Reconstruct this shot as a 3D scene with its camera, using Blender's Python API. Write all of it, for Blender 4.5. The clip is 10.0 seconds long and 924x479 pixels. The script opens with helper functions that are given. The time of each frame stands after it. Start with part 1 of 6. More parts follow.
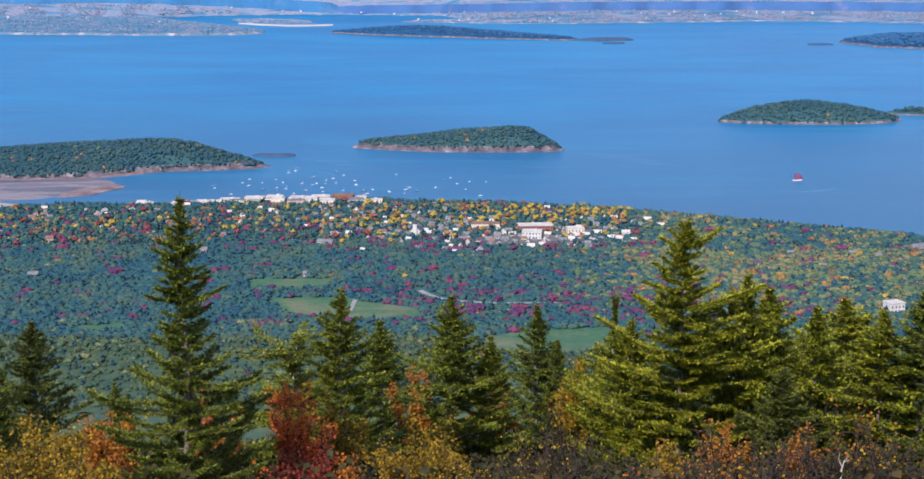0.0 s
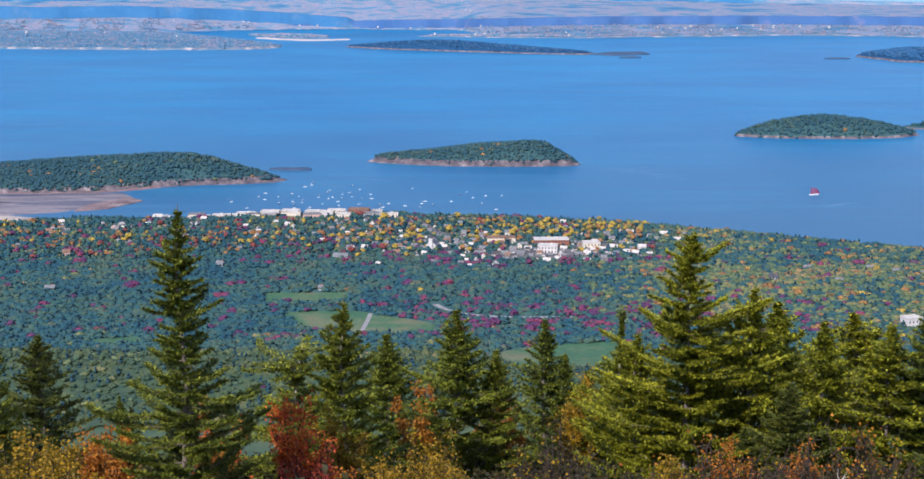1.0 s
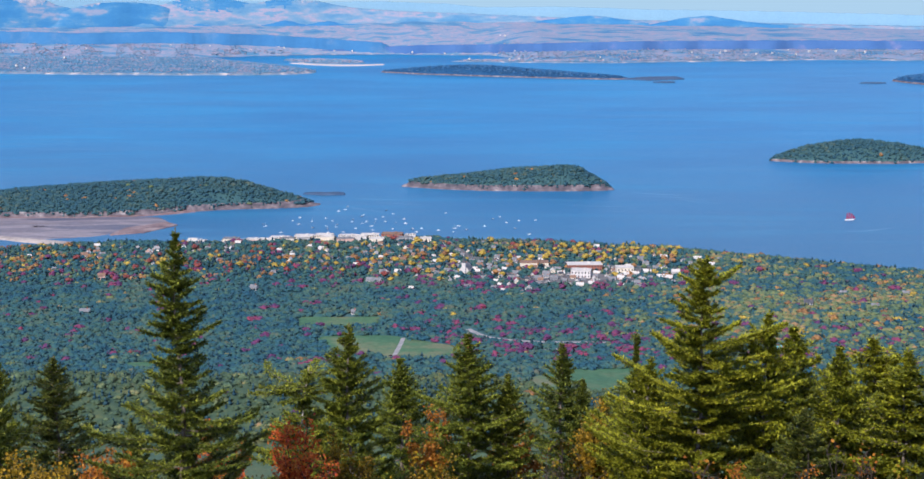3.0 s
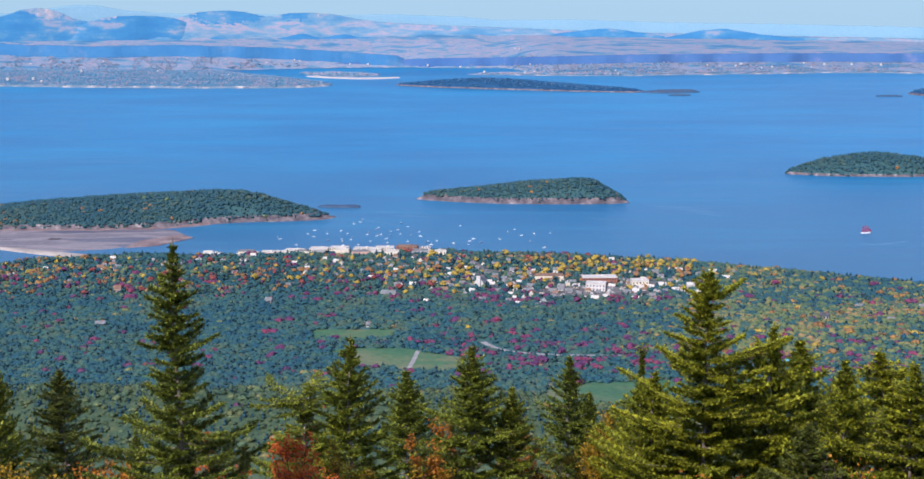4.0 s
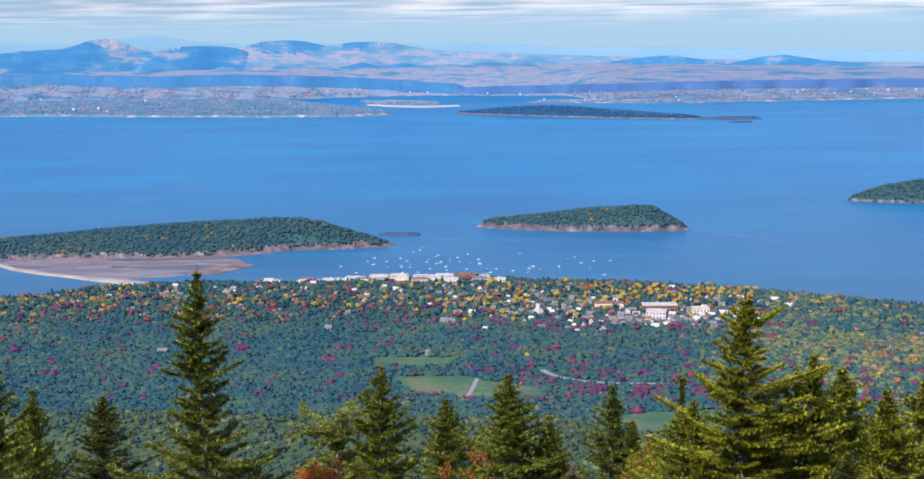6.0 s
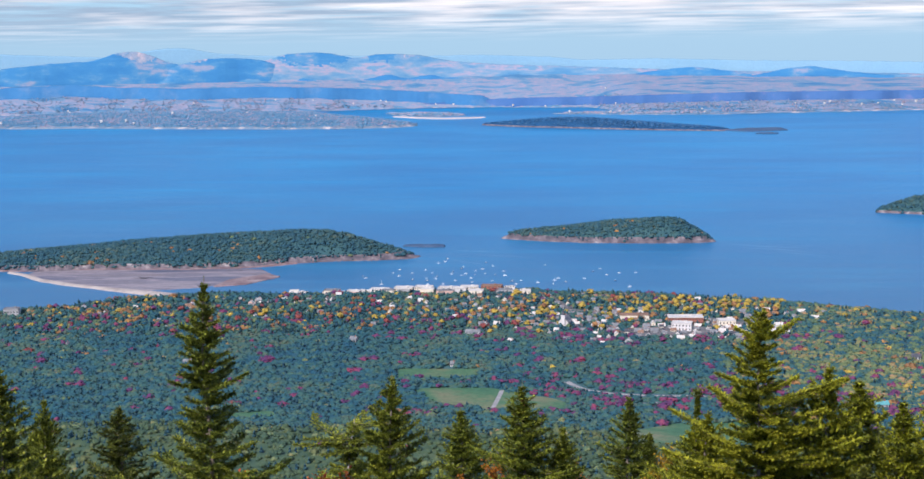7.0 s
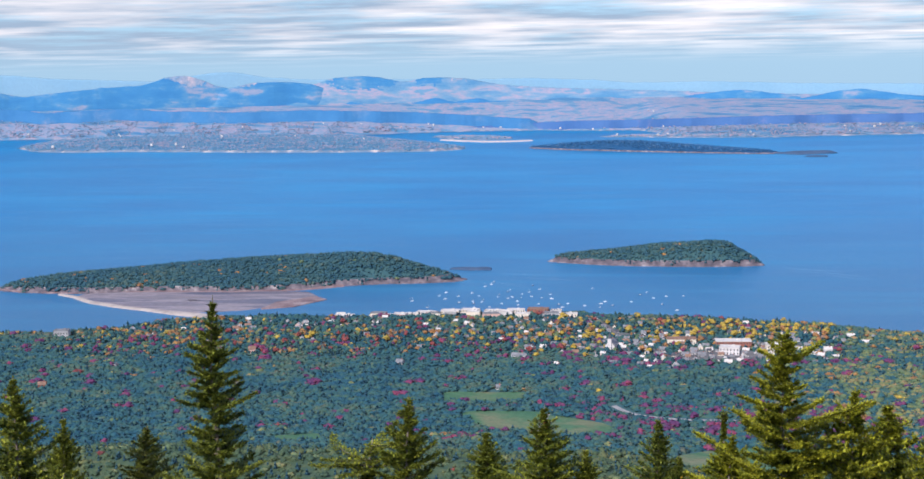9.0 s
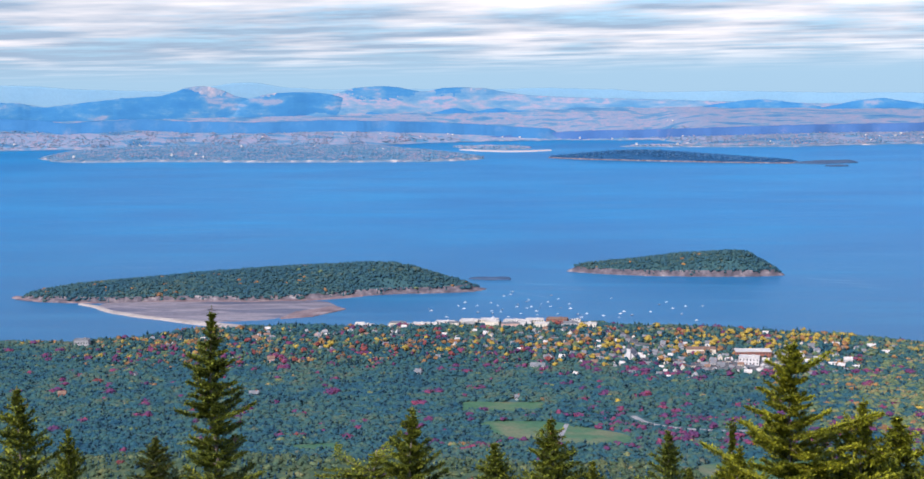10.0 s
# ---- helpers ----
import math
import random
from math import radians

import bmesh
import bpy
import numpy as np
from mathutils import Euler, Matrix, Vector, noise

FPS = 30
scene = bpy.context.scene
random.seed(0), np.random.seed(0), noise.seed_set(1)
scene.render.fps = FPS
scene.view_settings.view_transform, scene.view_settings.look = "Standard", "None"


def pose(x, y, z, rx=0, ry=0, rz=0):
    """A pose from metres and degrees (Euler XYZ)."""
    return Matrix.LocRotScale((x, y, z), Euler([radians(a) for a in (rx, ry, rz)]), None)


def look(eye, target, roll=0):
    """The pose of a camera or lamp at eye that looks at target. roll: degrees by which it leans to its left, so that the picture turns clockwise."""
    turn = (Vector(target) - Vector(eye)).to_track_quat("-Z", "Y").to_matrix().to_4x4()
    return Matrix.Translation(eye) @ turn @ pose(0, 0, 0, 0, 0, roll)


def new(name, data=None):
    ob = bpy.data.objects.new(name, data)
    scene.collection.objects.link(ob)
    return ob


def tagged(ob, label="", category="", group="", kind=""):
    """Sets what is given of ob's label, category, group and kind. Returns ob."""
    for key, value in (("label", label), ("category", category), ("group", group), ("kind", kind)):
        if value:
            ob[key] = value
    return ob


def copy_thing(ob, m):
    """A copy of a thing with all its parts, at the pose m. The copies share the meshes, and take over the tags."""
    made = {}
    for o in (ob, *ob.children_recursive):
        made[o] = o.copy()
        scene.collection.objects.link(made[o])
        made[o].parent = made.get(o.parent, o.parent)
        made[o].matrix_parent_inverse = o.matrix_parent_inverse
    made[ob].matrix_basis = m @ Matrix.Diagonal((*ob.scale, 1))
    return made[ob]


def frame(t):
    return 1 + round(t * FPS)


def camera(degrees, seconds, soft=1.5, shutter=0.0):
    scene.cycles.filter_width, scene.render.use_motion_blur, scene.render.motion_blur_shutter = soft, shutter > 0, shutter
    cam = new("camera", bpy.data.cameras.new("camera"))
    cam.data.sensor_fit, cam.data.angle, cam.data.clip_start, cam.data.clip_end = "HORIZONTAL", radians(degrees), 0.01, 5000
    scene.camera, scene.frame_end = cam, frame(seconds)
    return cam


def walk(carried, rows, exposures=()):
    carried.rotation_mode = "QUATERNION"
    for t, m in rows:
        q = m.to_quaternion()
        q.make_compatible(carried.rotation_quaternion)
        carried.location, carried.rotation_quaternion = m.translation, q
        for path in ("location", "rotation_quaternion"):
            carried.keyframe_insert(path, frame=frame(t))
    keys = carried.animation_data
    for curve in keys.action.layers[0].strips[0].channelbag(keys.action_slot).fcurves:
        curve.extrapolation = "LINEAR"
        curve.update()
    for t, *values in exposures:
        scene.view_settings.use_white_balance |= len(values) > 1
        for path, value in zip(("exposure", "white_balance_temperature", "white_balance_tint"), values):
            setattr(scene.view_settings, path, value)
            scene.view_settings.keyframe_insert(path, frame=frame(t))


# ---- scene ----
# ---- the camera and its slow slide to the right, panning left and tilting up ----
EYE = 250.0
cam = camera(36.0, 10.0, soft=1.6)
ROWS = [
    # seconds, x, y, z above EYE, yaw, pitch, roll
    (0, 0.000, 0.000, 0.000, -0.000, -12.078, 0.000),
    (0.5, 0.191, 0.125, -0.056, 0.369, -11.794, 0.003),
    (1, 0.406, 0.202, -0.064, 0.665, -11.509, -0.064),
    (1.5, 0.609, 0.273, -0.108, 0.967, -11.214, -0.065),
    (2, 0.810, 0.349, -0.142, 1.266, -10.993, -0.132),
    (2.5, 1.025, 0.427, -0.168, 1.676, -10.743, -0.196),
    (4, 1.636, 0.567, -0.190, 2.685, -9.991, -0.284),
    (4.5, 1.860, 0.632, -0.224, 3.047, -9.643, -0.377),
    (5, 2.062, 0.641, -0.188, 3.738, -9.344, -0.505),
    (5.5, 2.290, 0.662, -0.205, 4.489, -9.094, -0.636),
    (7, 2.938, 0.847, -0.247, 6.173, -8.374, -0.860),
    (7.5, 3.159, 0.930, -0.290, 6.597, -8.117, -0.872),
    (8, 3.368, 1.055, -0.318, 6.992, -7.873, -0.947),
    (8.5, 3.589, 1.047, -0.324, 7.574, -7.656, -1.002),
    (9, 3.823, 1.088, -0.363, 8.084, -7.412, -1.026),
    (9.5, 4.056, 1.136, -0.332, 8.449, -7.201, -1.122),
    (10, 4.282, 1.215, -0.368, 8.863, -7.005, -1.122),
]
walk(cam, [(t, pose(x, y, EYE + z, 90 + pitch, 0, yaw) @ pose(0, 0, 0, 0, 0, roll)) for t, x, y, z, yaw, pitch, roll in ROWS],
     exposures=[(0.0, 0.56, 5960, 13), (10.0, 0.56, 5960, 13)])

# ---- world, sun, exposure ----
SUN_TO = Vector((-0.42, -0.84, 0.70)).normalized()
world = bpy.data.worlds.new("sky")
scene.world = world
world.use_nodes = True


def link_nodes(tree, *pairs):
    for a, b in pairs:
        tree.links.new(a, b)


def build_sky():
    """Blue daylight sky with layered flat cloud above a clear strip at the horizon."""
    tree = world.node_tree
    tree.nodes.clear()
    n = tree.nodes.new
    out, bg, sky = n("ShaderNodeOutputWorld"), n("ShaderNodeBackground"), n("ShaderNodeTexSky")
    sky.sky_type, sky.sun_disc = "NISHITA", False
    sky.sun_elevation = math.asin(SUN_TO.z)
    sky.sun_rotation = math.atan2(SUN_TO.x, SUN_TO.y)
    sky.altitude, sky.air_density, sky.dust_density, sky.ozone_density = 300, 1.0, 0.3, 3.0
    coord, split = n("ShaderNodeTexCoord"), n("ShaderNodeSeparateXYZ")
    # cloud sheets are seen edge on: stretch the pattern by the distance to a flat layer
    lift, div = n("ShaderNodeMath"), n("ShaderNodeVectorMath")
    lift.operation, lift.inputs[1].default_value = "ADD", 0.035
    div.operation = "DIVIDE"
    comb = n("ShaderNodeCombineXYZ")
    cl, co = n("ShaderNodeTexNoise"), n("ShaderNodeTexNoise")
    cl.inputs["Scale"].default_value, cl.inputs["Detail"].default_value, cl.inputs["Roughness"].default_value = 0.55, 10, 0.66
    co.inputs["Scale"].default_value, co.inputs["Detail"].default_value = 0.52, 10
    cover, shade = n("ShaderNodeMapRange"), n("ShaderNodeMapRange")
    cover.inputs["From Min"].default_value, cover.inputs["From Max"].default_value = 0.26, 0.56
    cover.interpolation_type = "SMOOTHSTEP"
    shade.inputs["From Min"].default_value, shade.inputs["From Max"].default_value = 0.38, 0.64
    # the cloud sheet thickens and greys towards the west
    west, both = n("ShaderNodeMapRange"), n("ShaderNodeMath")
    west.inputs["From Min"].default_value, west.inputs["From Max"].default_value = -0.5, 0.15
    west.inputs["To Min"].default_value, west.inputs["To Max"].default_value = -0.11, 0.04
    both.operation = "ADD"
    link_nodes(tree, (split.outputs["X"], west.inputs["Value"]), (west.outputs[0], both.inputs[1]), (co.outputs["Fac"], both.inputs[0]), (both.outputs[0], shade.inputs["Value"]))
    low = n("ShaderNodeMapRange")
    low.inputs["From Min"].default_value, low.inputs["From Max"].default_value = -0.010, 0.016
    low.interpolation_type = "SMOOTHSTEP"
    high = n("ShaderNodeMapRange")
    high.inputs["From Min"].default_value, high.inputs["From Max"].default_value = 0.05, 0.35
    high.inputs["To Min"].default_value, high.inputs["To Max"].default_value = 1.0, 0.50
    m1, m2 = n("ShaderNodeMath"), n("ShaderNodeMath")
    m1.operation = m2.operation = "MULTIPLY"
    tint = n("ShaderNodeMix")
    tint.data_type = "RGBA"
    tint.inputs["A"].default_value = (2.2, 2.75, 3.35, 1)
    tint.inputs["B"].default_value = (6.3, 5.75, 5.4, 1)
    blue = n("ShaderNodeMix")
    blue.data_type, blue.blend_type = "RGBA", "MULTIPLY"
    blue.inputs["Factor"].default_value = 1.0
    blue.inputs["B"].default_value = SKY_TINT
    mix = n("ShaderNodeMix")
    mix.data_type = "RGBA"
    # pale blue air low over the horizon
    air, air_mix = n("ShaderNodeMapRange"), n("ShaderNodeMix")
    air.inputs["From Min"].default_value, air.inputs["From Max"].default_value = 0.0, 0.16
    air.inputs["To Min"].default_value, air.inputs["To Max"].default_value = 0.92, 0.0
    air_mix.data_type = "RGBA"
    air_mix.inputs["B"].default_value = (2.25, 3.25, 4.0, 1)
    link_nodes(tree, (split.outputs["Z"], air.inputs["Value"]), (air.outputs[0], air_mix.inputs["Factor"]), (blue.outputs["Result"], air_mix.inputs["A"]), (air_mix.outputs["Result"], mix.inputs["A"]))
    bg.inputs["Strength"].default_value = SKY_STRENGTH
    link_nodes(tree, (coord.outputs["Generated"], split.inputs[0]), (split.outputs["Z"], lift.inputs[0]),
               (coord.outputs["Generated"], div.inputs[0]), (lift.outputs[0], comb.inputs[0]), (lift.outputs[0], comb.inputs[1]),
               (lift.outputs[0], comb.inputs[2]), (comb.outputs[0], div.inputs[1]), (div.outputs[0], cl.inputs["Vector"]), (div.outputs[0], co.inputs["Vector"]),
               (cl.outputs["Fac"], cover.inputs["Value"]), (split.outputs["Z"], low.inputs["Value"]),
               (split.outputs["Z"], high.inputs["Value"]), (cover.outputs[0], m1.inputs[0]), (low.outputs[0], m1.inputs[1]), (m1.outputs[0], m2.inputs[0]),
               (high.outputs[0], m2.inputs[1]), (shade.outputs[0], tint.inputs["Factor"]), (sky.outputs[0], blue.inputs["A"]), 
               (tint.outputs["Result"], mix.inputs["B"]), (m2.outputs[0], mix.inputs["Factor"]), (mix.outputs["Result"], bg.inputs["Color"]), (bg.outputs[0], out.inputs["Surface"]))


SKY_TINT, SKY_STRENGTH = (0.62, 0.92, 1.25, 1), 0.125
build_sky()
sun = new("sun", bpy.data.lights.new("sun", "SUN"))
sun.data.energy, sun.data.angle, sun.data.color = 3.6, radians(0.6), (1.0, 0.90, 0.76)
sun.matrix_world = look(SUN_TO * 900, (0, 0, 0))

# ---- materials ----


def material(name, rough=0.7, metal=0.0, spec=0.3):
    m = bpy.data.materials.new(name)
    m.use_nodes = True
    b = m.node_tree.nodes["Principled BSDF"]
    b.inputs["Roughness"].default_value, b.inputs["Metallic"].default_value = rough, metal
    b.inputs["Specular IOR Level"].default_value = spec
    return m, m.node_tree, b


def ramp(tree, source, stops):
    r = tree.nodes.new("ShaderNodeValToRGB")
    e = r.color_ramp.elements
    while len(e) < len(stops):
        e.new(0.5)
    for k, (p, c) in zip(e, stops):
        k.position, k.color = p, (*c, 1)
    tree.links.new(source, r.inputs["Fac"])
    return r.outputs["Color"]


def noise_out(tree, scale, detail=4, rough=0.55, stretch=None, coords="Object"):
    t = tree.nodes.new("ShaderNodeTexNoise")
    t.inputs["Scale"].default_value, t.inputs["Detail"].default_value, t.inputs["Roughness"].default_value = scale, detail, rough
    c = tree.nodes.new("ShaderNodeTexCoord")
    v = c.outputs[coords]
    if stretch:
        mp = tree.nodes.new("ShaderNodeMapping")
        mp.inputs["Scale"].default_value = stretch
        tree.links.new(v, mp.inputs["Vector"])
        v = mp.outputs["Vector"]
    tree.links.new(v, t.inputs["Vector"])
    return t.outputs["Fac"]


def blend(tree, a, b, factor, mode="MIX"):
    x = tree.nodes.new("ShaderNodeMix")
    x.data_type, x.blend_type = "RGBA", mode
    for socket, value in (("A", a), ("B", b), ("Factor", factor)):
        if isinstance(value, (int, float)):
            x.inputs[socket].default_value = value
        elif isinstance(value, tuple):
            x.inputs[socket].default_value = (*value, 1)
        else:
            tree.links.new(value, x.inputs[socket])
    return x.outputs["Result"]


def bump(tree, b, height, strength=0.3, distance=0.05):
    n = tree.nodes.new("ShaderNodeBump")
    n.inputs["Strength"].default_value, n.inputs["Distance"].default_value = strength, distance
    tree.links.new(height, n.inputs["Height"])
    tree.links.new(n.outputs["Normal"], b.inputs["Normal"])


def surface(name, stops, scale, fine=8.0, rough=0.75, spec=0.2, relief=0.2, dist=0.05, stretch=None, metal=0.0, grain_dark=0.72):
    """Colour by broad noise, broken by fine noise, with fine relief."""
    m, t, b = material(name, rough, metal, spec)
    broad = noise_out(t, scale, 5, 0.6, stretch)
    small = noise_out(t, scale * fine, 4, 0.6)
    grain = ramp(t, small, [(0.25, (grain_dark,) * 3), (0.75, (1.3 - grain_dark * 0.25,) * 3)])
    t.links.new(blend(t, ramp(t, broad, stops), grain, 1.0, "MULTIPLY"), b.inputs["Base Color"])
    bump(t, b, small, relief, dist)
    return m


def foliage(name, stops, clump=0.15, rough=0.6, sheer=0.25, vary=0.5):
    """Leaves: colour by leaf and by larger clumps of the crown, some light let through."""
    m, t, b = material(name, rough, 0, 0.25)
    g = t.nodes.new("ShaderNodeNewGeometry")
    o = t.nodes.new("ShaderNodeObjectInfo")
    big = noise_out(t, clump, 3, 0.6, coords="Object")
    mx = t.nodes.new("ShaderNodeMath")
    mx.operation, mx.inputs[1].default_value = "MULTIPLY_ADD", vary
    t.links.new(g.outputs["Random Per Island"], mx.inputs[0])
    m2 = t.nodes.new("ShaderNodeMath")
    m2.operation, m2.inputs[1].default_value = "MULTIPLY", 1.0 - vary
    t.links.new(big, m2.inputs[0])
    t.links.new(m2.outputs[0], mx.inputs[2])
    colour = ramp(t, mx.outputs[0], stops)
    own = ramp(t, o.outputs["Random"], [(0.0, (0.88, 0.9, 0.9)), (1.0, (1.12, 1.08, 1.05))])
    colour = blend(t, colour, own, 1.0, "MULTIPLY")
    t.links.new(colour, b.inputs["Base Color"])
    if sheer:
        tr, ad = t.nodes.new("ShaderNodeBsdfTranslucent"), t.nodes.new("ShaderNodeMixShader")
        ad.inputs[0].default_value = sheer
        t.links.new(colour, tr.inputs["Color"])
        t.links.new(b.outputs[0], ad.inputs[1])
        t.links.new(tr.outputs[0], ad.inputs[2])
        t.links.new(ad.outputs[0], t.nodes["Material Output"].inputs["Surface"])
    return m


def canopy(name, stops, broad=0.012, crown=0.13, rough=0.75, sheer=0.12):
    """A far wood: colour from tree to tree and over wider stands, hardly from leaf to leaf."""
    m, t, b = material(name, rough, 0, 0.2)
    g = t.nodes.new("ShaderNodeNewGeometry")
    wide, tree = noise_out(t, broad, 4, 0.6), noise_out(t, crown, 2, 0.5)
    both = t.nodes.new("ShaderNodeMath")
    both.operation, both.inputs[1].default_value = "MULTIPLY_ADD", 0.42
    half = t.nodes.new("ShaderNodeMath")
    half.operation, half.inputs[1].default_value = "MULTIPLY", 0.52
    leaf = t.nodes.new("ShaderNodeMath")
    leaf.operation, leaf.inputs[1].default_value = "MULTIPLY_ADD", 0.09
    link_nodes(t, (tree, half.inputs[0]), (wide, both.inputs[0]), (half.outputs[0], both.inputs[2]), (g.outputs["Random Per Island"], leaf.inputs[0]), (both.outputs[0], leaf.inputs[2]))
    colour = ramp(t, leaf.outputs[0], stops)
    t.links.new(colour, b.inputs["Base Color"])
    tr, ad = t.nodes.new("ShaderNodeBsdfTranslucent"), t.nodes.new("ShaderNodeMixShader")
    ad.inputs[0].default_value = sheer
    link_nodes(t, (colour, tr.inputs["Color"]), (b.outputs[0], ad.inputs[1]), (tr.outputs[0], ad.inputs[2]), (ad.outputs[0], t.nodes["Material Output"].inputs["Surface"]))
    return m


def water_material():
    m, t, b = material("bay_water", 0.32, 0, 0.08)
    wide = noise_out(t, 0.0035, 5, 0.6, (0.6, 1.3, 1))
    slick = noise_out(t, 0.012, 6, 0.62, (0.22, 2.6, 1))
    chop = noise_out(t, 0.5, 4, 0.6, (1, 1.6, 1))
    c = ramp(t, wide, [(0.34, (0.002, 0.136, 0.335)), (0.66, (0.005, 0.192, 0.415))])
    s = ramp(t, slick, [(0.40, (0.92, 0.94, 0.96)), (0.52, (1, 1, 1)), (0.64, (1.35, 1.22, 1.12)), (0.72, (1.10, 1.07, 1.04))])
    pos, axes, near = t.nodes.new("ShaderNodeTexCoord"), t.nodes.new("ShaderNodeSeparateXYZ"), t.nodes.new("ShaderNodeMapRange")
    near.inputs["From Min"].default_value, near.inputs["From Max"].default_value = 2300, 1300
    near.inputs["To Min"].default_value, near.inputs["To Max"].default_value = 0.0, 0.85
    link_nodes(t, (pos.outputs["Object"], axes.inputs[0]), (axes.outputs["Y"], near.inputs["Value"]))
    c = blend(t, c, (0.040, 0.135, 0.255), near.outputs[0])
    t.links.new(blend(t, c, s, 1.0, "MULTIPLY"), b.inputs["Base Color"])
    r = t.nodes.new("ShaderNodeMapRange")
    r.inputs["To Min"].default_value, r.inputs["To Max"].default_value = 0.25, 0.42
    t.links.new(slick, r.inputs["Value"])
    t.links.new(r.outputs[0], b.inputs["Roughness"])
    b.inputs["IOR"].default_value = 1.33
    bump(t, b, chop, 0.5, 0.5)
    return m


M = {}
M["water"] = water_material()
M["foam"] = surface("wake_foam", [(0.3, (0.10, 0.24, 0.40)), (0.7, (0.24, 0.38, 0.53))], 0.12, 6, 0.5)
# both woodland floors are tinted blue to stand for haze
M["island_floor"] = surface("hazed_island_floor", [(0.3, (0.034, 0.092, 0.118)), (0.7, (0.055, 0.115, 0.110))], 0.05, 9, 0.9)
M["lowland_floor"] = surface("hazed_lowland_floor", [(0.3, (0.040, 0.108, 0.138)), (0.5, (0.052, 0.124, 0.138)), (0.7, (0.078, 0.138, 0.115))], 0.05, 12, 0.9)
# the haze over the far neck is put into its blue
M["far_neck"] = surface("hazed_mixed_woods", [(0.32, (0.065, 0.175, 0.31)), (0.46, (0.095, 0.215, 0.345)), (0.53, (0.13, 0.245, 0.355)), (0.59, (0.30, 0.26, 0.34)), (0.65, (0.11, 0.225, 0.35))], 0.03, 8, 0.95, 0.05, stretch=(0.4, 1.0, 1))
# far island ground, haze put in as navy blue
M["long_floor"] = surface("hazed_island_woods", [(0.3, (0.018, 0.074, 0.172)), (0.7, (0.032, 0.094, 0.195))], 0.03, 7, 0.95, 0.05)
# granite tones mixed with painted distance haze
M["bare_rock"] = surface("hazed_granite_summit", [(0.34, (0.14, 0.25, 0.38)), (0.5, (0.25, 0.30, 0.39)), (0.66, (0.44, 0.38, 0.42))], 0.03, 7, 0.95, 0.05)
M["knoll_floor"] = surface("young_growth_floor", [(0.3, (0.055, 0.100, 0.068)), (0.5, (0.080, 0.125, 0.070)), (0.7, (0.12, 0.145, 0.072))], 0.05, 12, 0.9)
# mainland trees, their colour paled with painted haze
M["shore_wood"] = canopy("hazed_mainland_trees", [(0.38, (0.090, 0.205, 0.335)), (0.47, (0.13, 0.24, 0.36)), (0.53, (0.20, 0.265, 0.355)), (0.58, (0.40, 0.285, 0.34)), (0.64, (0.16, 0.25, 0.36))], 0.02, 0.05, sheer=0.0)
# ledge rock turned blue by painted haze
M["far_ledge"] = surface("hazed_dark_ledge", [(0.3, (0.045, 0.085, 0.16)), (0.7, (0.075, 0.12, 0.20))], 0.05, 9, 0.8)
M["forest_floor"] = surface("forest_floor", [(0.3, (0.030, 0.050, 0.030)), (0.5, (0.045, 0.065, 0.034)), (0.7, (0.080, 0.075, 0.036))], 0.05, 12, 0.9)
# haze and cloud-shade bands across the bay are put into this mottling
M["far_land"] = surface("hazed_mottled_woods", [(0.34, (0.062, 0.178, 0.335)), (0.42, (0.105, 0.225, 0.36)), (0.47, (0.165, 0.260, 0.37)), (0.51, (0.33, 0.275, 0.355)), (0.55, (0.15, 0.255, 0.37)), (0.60, (0.28, 0.275, 0.36)), (0.66, (0.095, 0.225, 0.365))], 0.026, 10, 0.95, 0.05, stretch=(0.3, 1.0, 1), grain_dark=0.8)
# distance haze is put into the range colours, palest for the farthest
M["mountain"] = surface("hazed_mountain_forest", [(0.36, (0.046, 0.175, 0.365)), (0.50, (0.056, 0.198, 0.385)), (0.58, (0.095, 0.232, 0.385)), (0.65, (0.25, 0.275, 0.37)), (0.74, (0.09, 0.23, 0.385))], 0.010, 40, 0.95, 0.05, stretch=(0.8, 1.0, 2.4), grain_dark=0.88)
M["mountain_far"] = surface("hazed_farthest_forest", [(0.3, (0.19, 0.335, 0.455)), (0.7, (0.22, 0.36, 0.465))], 0.004, 40, 0.95, 0.02, grain_dark=0.95)
# both dark ridges have haze and cloud shade put into their colour
M["ridge"] = surface("hazed_ridge_forest", [(0.32, (0.044, 0.155, 0.33)), (0.55, (0.056, 0.175, 0.35)), (0.68, (0.10, 0.20, 0.35)), (0.76, (0.22, 0.24, 0.35))], 0.012, 30, 0.95, 0.05, grain_dark=0.88)
M["indigo_ridge"] = surface("shaded_ridge_forest", [(0.32, (0.055, 0.128, 0.30)), (0.60, (0.072, 0.148, 0.32)), (0.70, (0.14, 0.17, 0.32)), (0.78, (0.27, 0.21, 0.31))], 0.012, 30, 0.95, 0.05, grain_dark=0.88)
# rolling foothills, haze put into the blue
M["rolling"] = surface("hazed_rolling_woods", [(0.34, (0.085, 0.220, 0.375)), (0.44, (0.130, 0.255, 0.385)), (0.52, (0.20, 0.280, 0.38)), (0.57, (0.33, 0.290, 0.37)), (0.63, (0.13, 0.26, 0.385))], 0.018, 20, 0.95, 0.05, stretch=(0.45, 1.0, 2.0), grain_dark=0.86)
